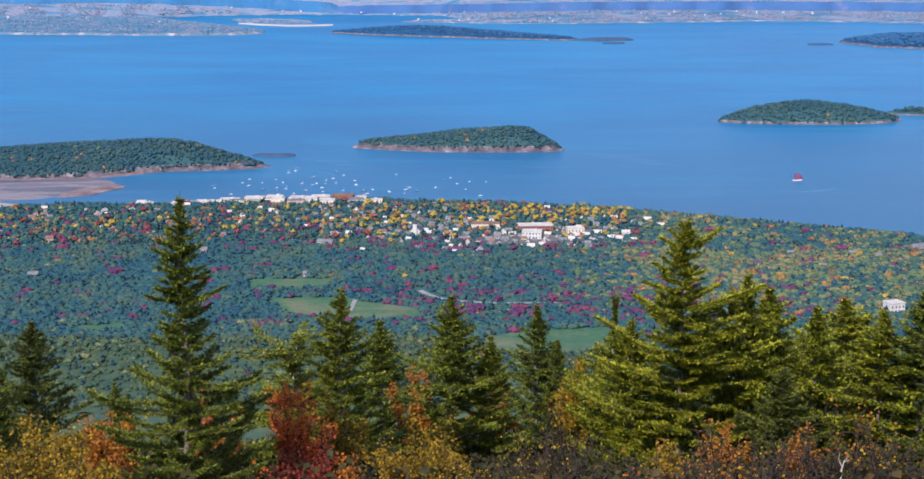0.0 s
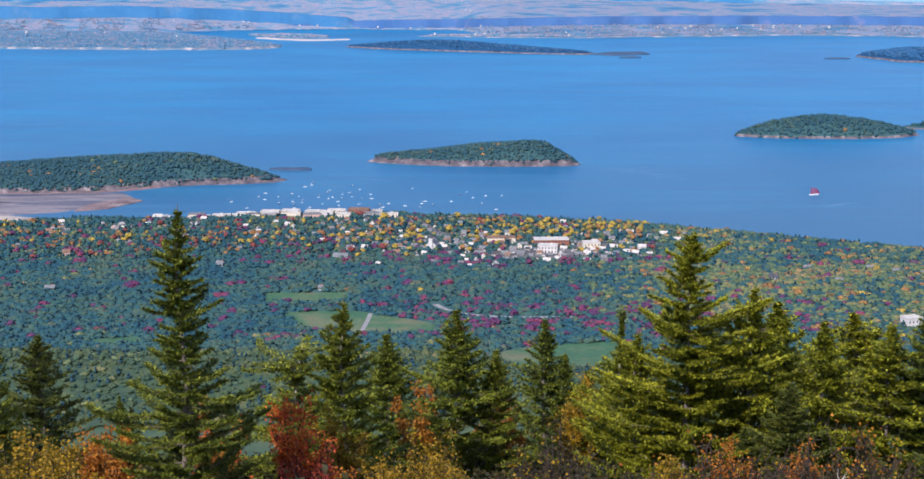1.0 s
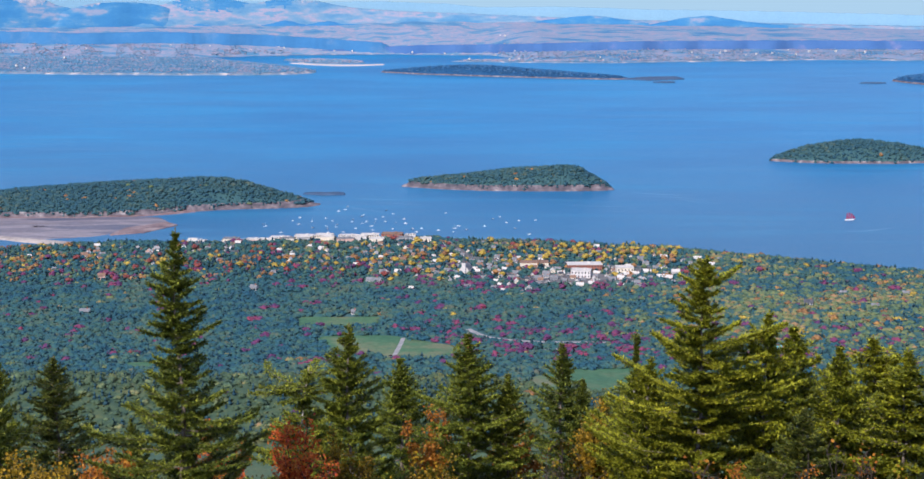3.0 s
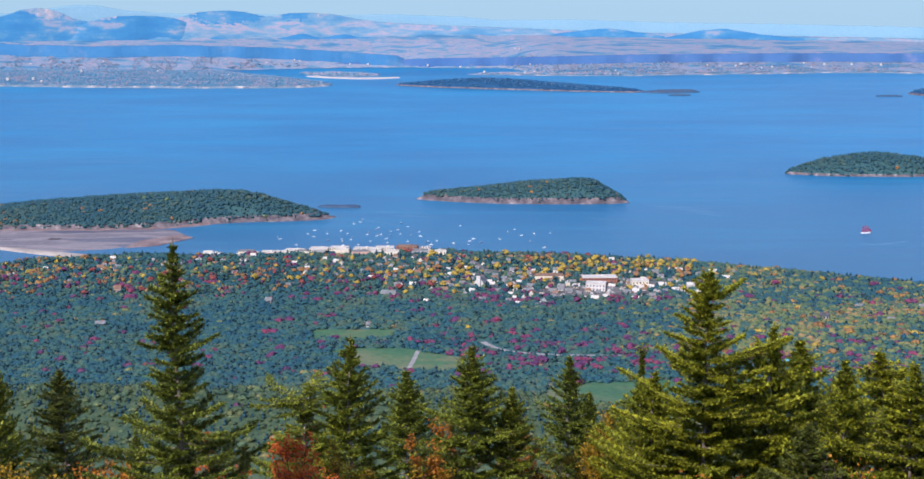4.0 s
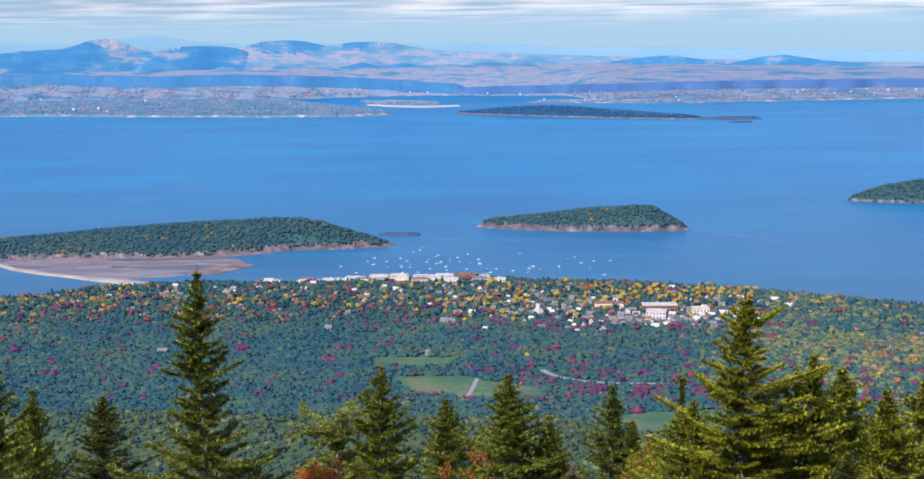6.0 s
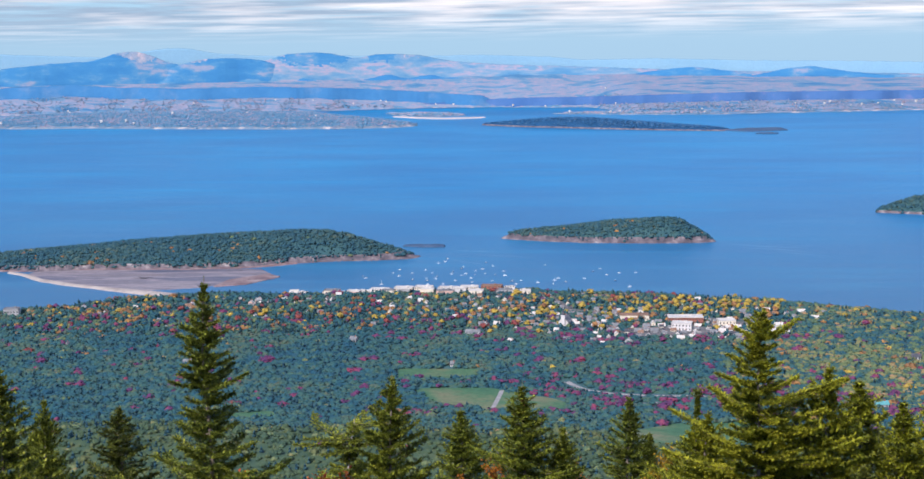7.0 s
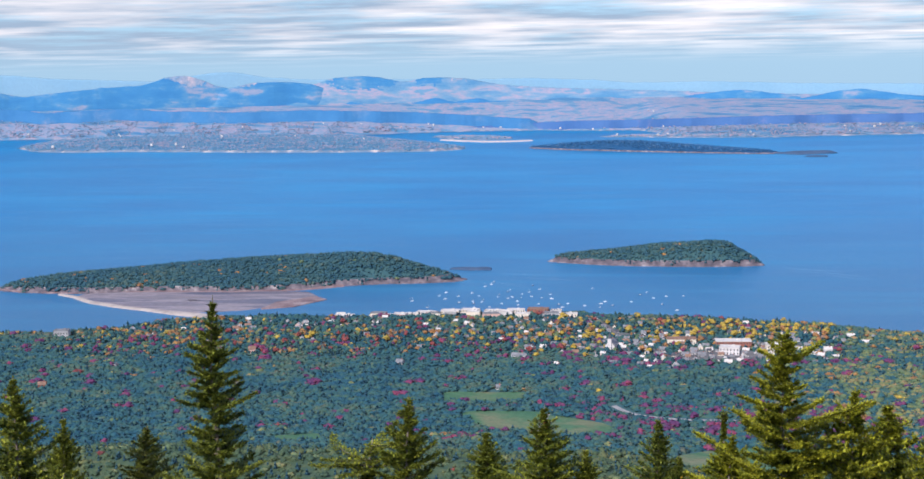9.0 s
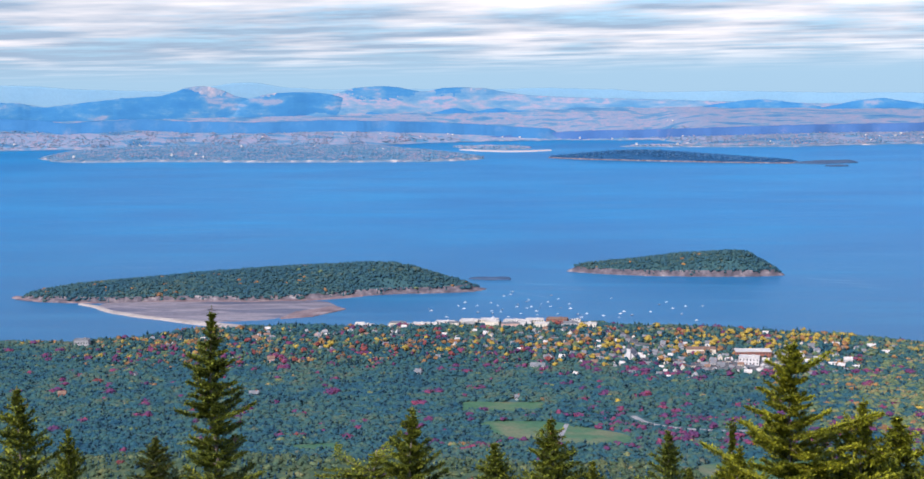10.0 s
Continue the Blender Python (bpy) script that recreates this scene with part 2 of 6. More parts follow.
# neck trees, haze painted in as blue
M["far_wood"] = canopy("hazed_shore_trees", [(0.38, (0.062, 0.172, 0.30)), (0.47, (0.092, 0.212, 0.335)), (0.54, (0.13, 0.235, 0.345)), (0.60, (0.32, 0.25, 0.325)), (0.66, (0.12, 0.22, 0.34))], 0.015, 0.05, sheer=0.0)
# far island trees in the same painted haze blue
M["long_wood"] = canopy("hazed_island_trees", [(0.38, (0.022, 0.095, 0.215)), (0.55, (0.032, 0.112, 0.24)), (0.66, (0.080, 0.150, 0.25))], 0.02, 0.08, sheer=0.0)
M["rock"] = surface("shore_rock", [(0.32, (0.070, 0.065, 0.082)), (0.46, (0.12, 0.10, 0.118)), (0.58, (0.20, 0.165, 0.18)), (0.68, (0.36, 0.31, 0.31))], 0.11, 9, 0.85, relief=0.6, dist=0.5)
M["mud"] = surface("tidal_mud", [(0.32, (0.085, 0.10, 0.15)), (0.44, (0.16, 0.14, 0.17)), (0.52, (0.30, 0.25, 0.26)), (0.60, (0.17, 0.15, 0.18)), (0.70, (0.23, 0.18, 0.18))], 0.020, 9, 0.5, stretch=(0.35, 1.8, 1))
M["weed"] = surface("rockweed_ledge", [(0.3, (0.13, 0.085, 0.095)), (0.5, (0.24, 0.165, 0.165)), (0.68, (0.38, 0.30, 0.29))], 0.05, 9, 0.7)
M["sand"] = surface("gravel_bar", [(0.3, (0.32, 0.27, 0.25)), (0.7, (0.52, 0.44, 0.39))], 0.06, 9, 0.85)
M["pale_sand"] = surface("pale_peach_sand", [(0.3, (0.52, 0.44, 0.42)), (0.7, (0.68, 0.57, 0.52))], 0.03, 9, 0.85)
# beach tones greyed blue with painted haze
M["far_strand"] = surface("hazed_beach", [(0.36, (0.10, 0.18, 0.27)), (0.54, (0.20, 0.24, 0.30)), (0.66, (0.50, 0.44, 0.43))], 0.03, 9, 0.85)
M["meadow"] = surface("mown_grass", [(0.3, (0.050, 0.138, 0.078)), (0.48, (0.075, 0.160, 0.083)), (0.60, (0.15, 0.178, 0.10)), (0.72, (0.215, 0.19, 0.118))], 0.03, 9, 0.9)
M["gravel"] = surface("pale_road_gravel", [(0.3, (0.24, 0.23, 0.24)), (0.7, (0.38, 0.36, 0.35))], 0.2, 9, 0.9)
M["asphalt"] = surface("town_asphalt", [(0.3, (0.09, 0.09, 0.10)), (0.7, (0.20, 0.19, 0.19))], 0.05, 9, 0.9)
# woods by kind; haze and cloud shade are painted into the blue-greens
M["oak"] = canopy("hazed_hardwood_leaves", [(0.38, (0.020, 0.077, 0.120)), (0.46, (0.029, 0.095, 0.122)), (0.53, (0.044, 0.111, 0.108)), (0.60, (0.072, 0.128, 0.094)), (0.68, (0.115, 0.122, 0.094))], crown=0.11, sheer=0.08)
M["fir"] = canopy("hazed_conifer_needles", [(0.38, (0.026, 0.074, 0.114)), (0.55, (0.038, 0.092, 0.114)), (0.68, (0.056, 0.110, 0.104))])
M["isle_wood"] = canopy("hazed_spruce_and_birch", [(0.38, (0.028, 0.084, 0.124)), (0.50, (0.038, 0.100, 0.126)), (0.58, (0.054, 0.114, 0.118)), (0.66, (0.100, 0.132, 0.104))], 0.012, 0.16)
M["young"] = canopy("young_birch_leaves", [(0.38, (0.044, 0.086, 0.062)), (0.52, (0.074, 0.114, 0.062)), (0.66, (0.145, 0.155, 0.064))])
# autumn yellow-green, brightened to paint the sun patch in the east
M["lime"] = canopy("sunlit_yellowing_leaves", [(0.38, (0.072, 0.130, 0.088)), (0.48, (0.120, 0.170, 0.088)), (0.56, (0.185, 0.205, 0.090)), (0.62, (0.28, 0.215, 0.100)), (0.68, (0.36, 0.21, 0.115))])
M["gold"] = foliage("golden_maple_leaves", [(0.15, (0.26, 0.200, 0.060)), (0.5, (0.42, 0.30, 0.062)), (0.9, (0.62, 0.44, 0.07))], 0.05, 0.7, 0.15, 0.6)
# these two maple colours are muted to stand for haze over the town
M["amber"] = foliage("orange_maple_leaves", [(0.15, (0.20, 0.110, 0.065)), (0.5, (0.32, 0.165, 0.075)), (0.9, (0.50, 0.27, 0.085))], 0.05, 0.7, 0.15, 0.6)
M["scarlet"] = foliage("red_maple_leaves", [(0.15, (0.19, 0.065, 0.070)), (0.5, (0.27, 0.075, 0.080)), (0.9, (0.38, 0.12, 0.085))], 0.05, 0.7, 0.30, 0.6)
M["plum"] = canopy("crimson_maple_leaves", [(0.38, (0.080, 0.040, 0.108)), (0.50, (0.135, 0.045, 0.122)), (0.64, (0.26, 0.060, 0.105))], 0.03)
M["stem"] = surface("grey_brown_bark", [(0.3, (0.10, 0.075, 0.055)), (0.7, (0.24, 0.19, 0.15))], 2.5, 6, 0.9, relief=0.6, dist=0.02)
# buildings and boats
M["white_clap"] = surface("white_painted_clapboard", [(0.3, (0.56, 0.53, 0.53)), (0.7, (0.72, 0.67, 0.66))], 0.15, 9, 0.6)
M["cream_clap"] = surface("cream_painted_wall", [(0.3, (0.70, 0.60, 0.49)), (0.7, (0.80, 0.71, 0.60))], 0.15, 9, 0.6)
M["grey_clap"] = surface("weathered_grey_shingle_wall", [(0.3, (0.30, 0.30, 0.32)), (0.7, (0.44, 0.43, 0.44))], 0.2, 9, 0.8)
M["pink_clap"] = surface("faded_salmon_wall", [(0.3, (0.55, 0.34, 0.29)), (0.7, (0.66, 0.44, 0.38))], 0.2, 9, 0.7)
M["brick"] = surface("red_brick_wall", [(0.3, (0.27, 0.10, 0.075)), (0.7, (0.36, 0.15, 0.11))], 0.3, 9, 0.85)
M["roof_grey"] = surface("grey_asphalt_shingles", [(0.3, (0.16, 0.165, 0.18)), (0.7, (0.27, 0.27, 0.29))], 0.3, 9, 0.9)
M["roof_dark"] = surface("dark_asphalt_shingles", [(0.3, (0.055, 0.06, 0.075)), (0.7, (0.12, 0.12, 0.14))], 0.3, 9, 0.9)
M["roof_brown"] = surface("brown_roof_shingles", [(0.3, (0.20, 0.12, 0.09)), (0.7, (0.32, 0.20, 0.15))], 0.3, 9, 0.9)
M["roof_pale"] = surface("pale_flat_roof_membrane", [(0.3, (0.50, 0.46, 0.44)), (0.7, (0.70, 0.65, 0.61))], 0.1, 9, 0.8)
M["roof_teal"] = surface("teal_metal_roof", [(0.3, (0.10, 0.30, 0.32)), (0.7, (0.16, 0.40, 0.42))], 0.3, 6, 0.5)
M["glass"] = surface("dark_window_glass", [(0.3, (0.03, 0.035, 0.045)), (0.7, (0.06, 0.07, 0.085))], 0.5, 4, 0.12, 0.5, 0.0)
M["hull"] = surface("white_boat_gelcoat", [(0.3, (0.74, 0.75, 0.76)), (0.7, (0.82, 0.82, 0.82))], 0.5, 5, 0.3, 0.5, 0.0)
M["hull_blue"] = surface("navy_boat_paint", [(0.3, (0.04, 0.06, 0.12)), (0.7, (0.08, 0.11, 0.18))], 0.5, 5, 0.35, 0.5, 0.0)
M["spar"] = surface("varnished_spar", [(0.3, (0.35, 0.24, 0.14)), (0.7, (0.5, 0.36, 0.22))], 1.0, 5, 0.5)
M["sail_red"] = surface("tanbark_red_sailcloth", [(0.3, (0.22, 0.022, 0.085)), (0.7, (0.32, 0.035, 0.12))], 0.3, 5, 0.8)
M["hull_red"] = surface("dark_red_schooner_hull", [(0.3, (0.20, 0.03, 0.035)), (0.7, (0.30, 0.05, 0.05))], 0.4, 5, 0.4)
# the slope in front
M["bark"] = surface("spruce_bark", [(0.3, (0.11, 0.085, 0.07)), (0.5, (0.20, 0.16, 0.135)), (0.75, (0.34, 0.29, 0.25))], 5.0, 6, 0.9, relief=0.7, dist=0.02)
M["dead"] = surface("bleached_dead_wood", [(0.3, (0.36, 0.31, 0.27)), (0.7, (0.56, 0.50, 0.45))], 6.0, 5, 0.85)
M["needle"] = foliage("spruce_needles", [(0.30, (0.040, 0.056, 0.010)), (0.44, (0.108, 0.134, 0.016)), (0.60, (0.255, 0.282, 0.029)), (0.80, (0.425, 0.430, 0.044))], 1.6, 0.55, 0.26, 0.4)
M["needle_blue"] = foliage("fir_needles", [(0.30, (0.034, 0.052, 0.011)), (0.44, (0.093, 0.122, 0.018)), (0.60, (0.222, 0.252, 0.030)), (0.80, (0.390, 0.395, 0.048))], 1.6, 0.55, 0.26, 0.4)
M["needle_olive"] = foliage("olive_spruce_needles", [(0.28, (0.058, 0.066, 0.008)), (0.44, (0.158, 0.172, 0.013)), (0.60, (0.355, 0.356, 0.022)), (0.80, (0.550, 0.525, 0.036))], 1.6, 0.55, 0.26, 0.4)
# darker copy of the spruce needles, shade put into the colour
M["needle_shaded"] = foliage("shaded_spruce_needles", [(0.28, (0.027, 0.041, 0.012)), (0.44, (0.069, 0.089, 0.017)), (0.60, (0.157, 0.173, 0.026)), (0.80, (0.285, 0.271, 0.041))], 1.6, 0.55, 0.22, 0.4)
M["cone"] = surface("russet_cones", [(0.3, (0.20, 0.085, 0.035)), (0.7, (0.36, 0.16, 0.06))], 6, 5, 0.8)
M["leaf_red"] = foliage("scarlet_leaves", [(0.1, (0.28, 0.034, 0.014)), (0.4, (0.50, 0.082, 0.020)), (0.7, (0.60, 0.17, 0.028)), (0.95, (0.58, 0.28, 0.04))], 1.1, 0.55, 0.3, 0.55)
M["leaf_crimson"] = foliage("dark_crimson_leaves", [(0.1, (0.10, 0.016, 0.014)), (0.5, (0.23, 0.034, 0.020)), (0.9, (0.40, 0.085, 0.030))], 1.1, 0.55, 0.3, 0.55)
M["leaf_orange"] = foliage("orange_leaves", [(0.1, (0.20, 0.065, 0.010)), (0.5, (0.40, 0.135, 0.016)), (0.9, (0.54, 0.25, 0.028))], 1.1, 0.55, 0.3, 0.55)
M["leaf_gold"] = foliage("golden_olive_leaves", [(0.1, (0.070, 0.056, 0.008)), (0.4, (0.20, 0.128, 0.010)), (0.7, (0.41, 0.24, 0.014)), (0.95, (0.60, 0.36, 0.02))], 1.1, 0.55, 0.3, 0.6)
M["leaf_rust"] = foliage("rusty_brush_leaves", [(0.1, (0.012, 0.016, 0.008)), (0.4, (0.030, 0.034, 0.012)), (0.65, (0.062, 0.050, 0.016)), (0.95, (0.17, 0.095, 0.022))], 0.7, 0.6, 0.2, 0.6)
M["twig"] = surface("brown_bare_twigs", [(0.3, (0.028, 0.021, 0.017)), (0.7, (0.080, 0.056, 0.044))], 3.0, 5, 0.85)

# ---- mesh helpers ----


def mesh_of(name, verts, tris, mats, quads=False, smooth=False):
    """A mesh from arrays of points and of triangles (or quads)."""
    me = bpy.data.meshes.new(name)
    verts, tris = np.asarray(verts, np.float32).reshape(-1, 3), np.asarray(tris, np.int32)
    k = tris.shape[1]
    me.vertices.add(len(verts))
    me.vertices.foreach_set("co", verts.ravel())
    me.loops.add(tris.size)
    me.loops.foreach_set("vertex_index", tris.ravel())
    me.polygons.add(len(tris))
    me.polygons.foreach_set("loop_start", np.arange(0, tris.size, k, dtype=np.int32))
    if smooth:
        me.polygons.foreach_set("use_smooth", np.ones(len(tris), bool))
    me.update(calc_edges=True)
    for m in mats if isinstance(mats, (list, tuple)) else [mats]:
        me.materials.append(m)
    return me


def bm_mesh(name, bm, mat):
    me = bpy.data.meshes.new(name)
    bm.to_mesh(me)
    bm.free()
    me.materials.append(mat)
    return me


def part_of(name, me, parent, label=""):
    ob = new(name, me)
    ob.parent = parent
    if label:
        tagged(ob, label)
    return ob


def thing(name, m, label, category, group="", me=None, kind=""):
    ob = new(name, me)
    ob.matrix_world = m
    return tagged(ob, label, category, group, kind)


def add_box(bm, x0, x1, y0, y1, z0, z1, bevel=0.0):
    m = Matrix.Translation(((x0 + x1) / 2, (y0 + y1) / 2, (z0 + z1) / 2)) @ Matrix.Diagonal((x1 - x0, y1 - y0, z1 - z0, 1))
    made = bmesh.ops.create_cube(bm, size=1, matrix=m)
    if bevel:
        edges = list({e for v in made["verts"] for e in v.link_edges})
        bmesh.ops.bevel(bm, geom=edges, offset=bevel, segments=1, affect="EDGES")


def tube(path, radii, sides=6):
    """Points and triangles of a tapered tube along a path."""
    path, radii = np.asarray(path, float), np.asarray(radii, float)
    n = len(path)
    d = np.gradient(path, axis=0)
    d /= np.linalg.norm(d, axis=1, keepdims=True) + 1e-9
    ref = np.where(np.abs(d[:, 2:3]) > 0.9, [[1.0, 0, 0]], [[0, 0, 1.0]])
    a = np.cross(d, ref)
    a /= np.linalg.norm(a, axis=1, keepdims=True) + 1e-9
    b = np.cross(d, a)
    t = np.linspace(0, 2 * np.pi, sides, endpoint=False)
    ring = a[:, None] * np.cos(t)[None, :, None] + b[:, None] * np.sin(t)[None, :, None]
    v = (path[:, None] + ring * radii[:, None, None]).reshape(-1, 3)
    i, j = np.meshgrid(np.arange(n - 1), np.arange(sides), indexing="ij")
    p, q = i * sides + j, i * sides + (j + 1) % sides
    f = np.concatenate([np.stack([p, q, q + sides], -1).reshape(-1, 3), np.stack([p, q + sides, p + sides], -1).reshape(-1, 3)])
    return v, f


def gather(pieces):
    """Joins (points, faces) pairs into one."""
    vs, fs, k = [], [], 0
    for v, f in pieces:
        vs.append(v)
        fs.append(f + k)
        k += len(v)
    return np.concatenate(vs), np.concatenate(fs)


def value_noise(x, y, scale, seed=0):
    """Smooth noise in -1..1 from a few turned sine sheets."""
    r = np.random.RandomState(seed)
    out = np.zeros(np.broadcast(x, y).shape)
    for k in range(9):
        a, f, p = r.uniform(0, 2 * np.pi), r.uniform(0.5, 2.2) / scale, r.uniform(0, 2 * np.pi)
        out += np.sin((x * np.cos(a) + y * np.sin(a)) * f * 2 * np.pi + p) / (1 + k * 0.25)
    return out / 3.2


# ---- ground: one sheet from the summit slope to the far shore ----
SHORE_X = [-3200, -700, -624, -548, -482, -458, -367, -256, -105, -28, 64, 172, 269, 390, 443, 700, 3200]
SHORE_Y = [1130, 1215, 1223, 1222, 1260, 1290, 1318, 1318, 1350, 1334, 1316, 1286, 1231, 1172, 1139, 980, 300]
FAR_X = [-3400, -2300, -2000, -1877, -1500, -1000, -800, -582, -388, -196, -60, 20, 76, 340, 560, 911, 1204, 1700, 3400]
FAR_Y = [4300, 4330, 4390, 4372, 4420, 4450, 4560, 4630, 4625, 4590, 4560, 4330, 4215, 4160, 4200, 4280, 4214, 4100, 4000]


def shore_y(x):
    return np.interp(x, SHORE_X, SHORE_Y) + 5 * value_noise(x, 0 * x, 60, 3)


def far_y(x):
    return np.interp(x, FAR_X, FAR_Y) + 18 * value_noise(x, 0 * x, 200, 4)


def spread(az):
    """Bearings far to either side lie a little farther out."""
    return 1 / np.cos(np.radians(np.clip(-az - 8.9, 0, 40))) / np.cos(np.radians(np.clip(az, 0, 40)))


def mainland_z(x, y):
    """The land across the bay climbs away from its shore up to the foot of the mountains."""
    fy = far_y(x)
    az, r = np.degrees(np.arctan2(x, y)), np.hypot(x, y)
    k, ks = r / spread(az), np.hypot(x, fy) / spread(np.degrees(np.arctan2(x, fy)))
    s = np.clip((k - ks) / (4935 - ks), 0, 1)
    d0, d1 = (EYE - 2) / np.hypot(x, fy) * 1000, np.interp(az, [-28, -20, -10, -4, 2, 16], [29, 31, 30, 28, 31, 35])
    z = EYE - r * (d0 + (d1 - d0) * s ** 0.9) / 1000 + 2.5 * value_noise(x, y, 240, 7) * np.clip(s * 6, 0, 1)
    return np.where(y > fy, np.maximum(z, 0.5), -4)


def ground_z(x, y):
    x, y = np.asarray(x, float), np.asarray(y, float)
    r = np.sqrt(0.12 * x * x + y * y) * np.sign(y)
    hill = 247.6 - 0.345 * r - 0.11 * np.clip(r - 85, 0, 1e4) + 0.35 * value_noise(x, y, 9, 5)
    hill = np.where(y < 0, 247.6 + 0.05 * -y, hill)
    base = 4 + 30 * np.clip((1000 - y) / 420, 0, 1.3) ** 1.4 + 1.5 * value_noise(x, y, 160, 6)
    base = base + 13 * np.exp(-(((x + 190) / 210) ** 2) - ((y - 745) / 55) ** 2)
    base = base + 9 * np.exp(-(((x - 250) / 130) ** 2) - ((y - 1010) / 60) ** 2)
    land = 14 * np.logaddexp(hill / 14, base / 14)
    s = shore_y(x) - y
    land = np.where(s > 0, np.minimum(land, 0.6 + s * 0.22), -2.5 - 0.02 * np.clip(-s, 0, 100))
    return np.where(y > 2600, mainland_z(x, y), land)


def build_ground():
    xs = np.concatenate([np.linspace(-3400, -760, 45)[:-1], np.linspace(-760, 520, 110)[:-1], np.linspace(520, 3400, 50)])
    ys = np.concatenate([np.linspace(-260, 0, 14)[:-1], np.linspace(0, 140, 50)[:-1], np.linspace(140, 560, 50)[:-1], np.linspace(560, 1400, 110)[:-1],
                         np.linspace(1400, 3950, 26)[:-1], np.linspace(3950, 4940, 110)])
    gx, gy = np.meshgrid(xs, ys)
    v = np.stack([gx, gy, ground_z(gx, gy)], -1).reshape(-1, 3)
    w = len(xs)
    i, j = np.meshgrid(np.arange(len(ys) - 1), np.arange(w - 1), indexing="ij")
    p = (i * w + j).ravel()
    q = np.stack([p, p + 1, p + w + 1, p + w], -1)
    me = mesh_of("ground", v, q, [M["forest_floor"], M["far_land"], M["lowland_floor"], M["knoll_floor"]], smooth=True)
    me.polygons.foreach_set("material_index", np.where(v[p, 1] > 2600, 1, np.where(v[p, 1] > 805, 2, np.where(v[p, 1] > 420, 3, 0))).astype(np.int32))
    return thing("ground", Matrix(), "wooded slope and lowland running down to the bay", "ground", me=me, kind="structure")


build_ground()


def build_water():
    xs, ys = np.linspace(-3400, 3400, 35), np.linspace(300, 4890, 36)
    gx, gy = np.meshgrid(xs, ys)
    v = np.stack([gx, gy, 0 * gx], -1).reshape(-1, 3)
    i, j = np.meshgrid(np.arange(35), np.arange(34), indexing="ij")
    p = (i * 35 + j).ravel()
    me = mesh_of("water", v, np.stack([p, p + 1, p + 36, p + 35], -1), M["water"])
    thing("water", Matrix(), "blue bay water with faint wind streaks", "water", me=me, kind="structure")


build_water()


def plain_radius(az, drop):
    """How far out, along each bearing, the mainland lies that many thousandths below the eye's level."""
    r = np.linspace(4000, 5250, 260)
    a = np.radians(az)[:, None]
    x, y = r * np.sin(a), r * np.cos(a)
    fall = np.where(y > far_y(x), (EYE - ground_z(x, y)) / r * 1000, 99)
    hit = fall <= drop[:, None]
    return np.where(hit.any(1), r[np.argmax(hit, axis=1)], 4900 * spread(az))


def ridge(name, label, crest, mat, depth, seed, skirt=9.0, out=None, rough=2.0, zones=(), ease=0.8, floor=0.0, fade=0.7):
    """A far ridge: its crest as (bearing, thousandths below the eye's level), its foot on the mainland or at the distance out."""
    rng_az = np.arange(crest[0][0], crest[-1][0], 0.03)
    top = np.interp(rng_az, [c[0] for c in crest], [c[1] for c in crest])
    for _ in range(4):
        top = np.convolve(np.pad(top, 5, mode="edge"), np.ones(11) / 11, mode="valid")
    top = top + 0.25 * value_noise(rng_az, 0 * rng_az, 1.1, seed) + 0.12 * value_noise(rng_az, 0 * rng_az, 0.3, seed + 1)
    foot = np.maximum(top + skirt, floor)
    ends = np.clip((rng_az - rng_az[0]) / fade, 0, 1) * np.clip((rng_az[-1] - rng_az) / fade, 0, 1)
    top = foot + (top - foot) * ends ** 0.7
    r0 = out * spread(rng_az) if out else np.minimum(plain_radius(rng_az, foot), 4900 * spread(rng_az))
    r0 = np.convolve(np.pad(r0, 8, mode="edge"), np.ones(17) / 17, mode="valid")
    t = np.linspace(0, 1, 20)[:, None]
    r = r0[None] + depth * t
    z = EYE - r * (foot + (top - foot) * t ** ease) / 1000
    spur = value_noise(rng_az[None] * 80, t * depth * 2.5, 120, seed + 2) + 0.6 * value_noise(rng_az[None] * 80, t * depth * 2.5, 45, seed + 3)
    z = z + rough * 2.0 * spur * np.sin(np.pi * np.clip(t, 0, 0.97))
    r, z = np.concatenate([r[:1] - 4, r, r[-1:] + 12]), np.concatenate([z[:1] - 25, z, z[-1:] - 30])
    a = np.radians(rng_az)[None]
    v = np.stack([r * np.sin(a), r * np.cos(a), z], -1).reshape(-1, 3)
    w = len(rng_az)
    i, j = np.meshgrid(np.arange(21), np.arange(w - 1), indexing="ij")
    p = (i * w + j).ravel()
    me = mesh_of(name, v, np.stack([p, p + 1, p + w + 1, p + w], -1), [mat, M["bare_rock"], M["mountain"]], smooth=True)
    if zones:
        fall = (EYE - v[p, 2]) / np.hypot(v[p, 0], v[p, 1]) * 1000 + 1.8 * value_noise(v[p, 0], v[p, 2] * 3, 60, seed + 4) + 0.8 * value_noise(v[p, 0], v[p, 2] * 3, 18, seed + 5)
        az = np.degrees(np.arctan2(v[p, 0], v[p, 1]))
        slot = np.zeros(len(p), np.int32)
        for a0, a1, limit, which in zones:
            slot[fall < limit - 9 * ((az - (a0 + a1) / 2) / (a1 - a0) * 2) ** 4 - 30 * ((az < a0) | (az > a1))] = which
        me.polygons.foreach_set("material_index", slot)
    return thing(name, Matrix(), label, "hills", me=me, kind="structure")


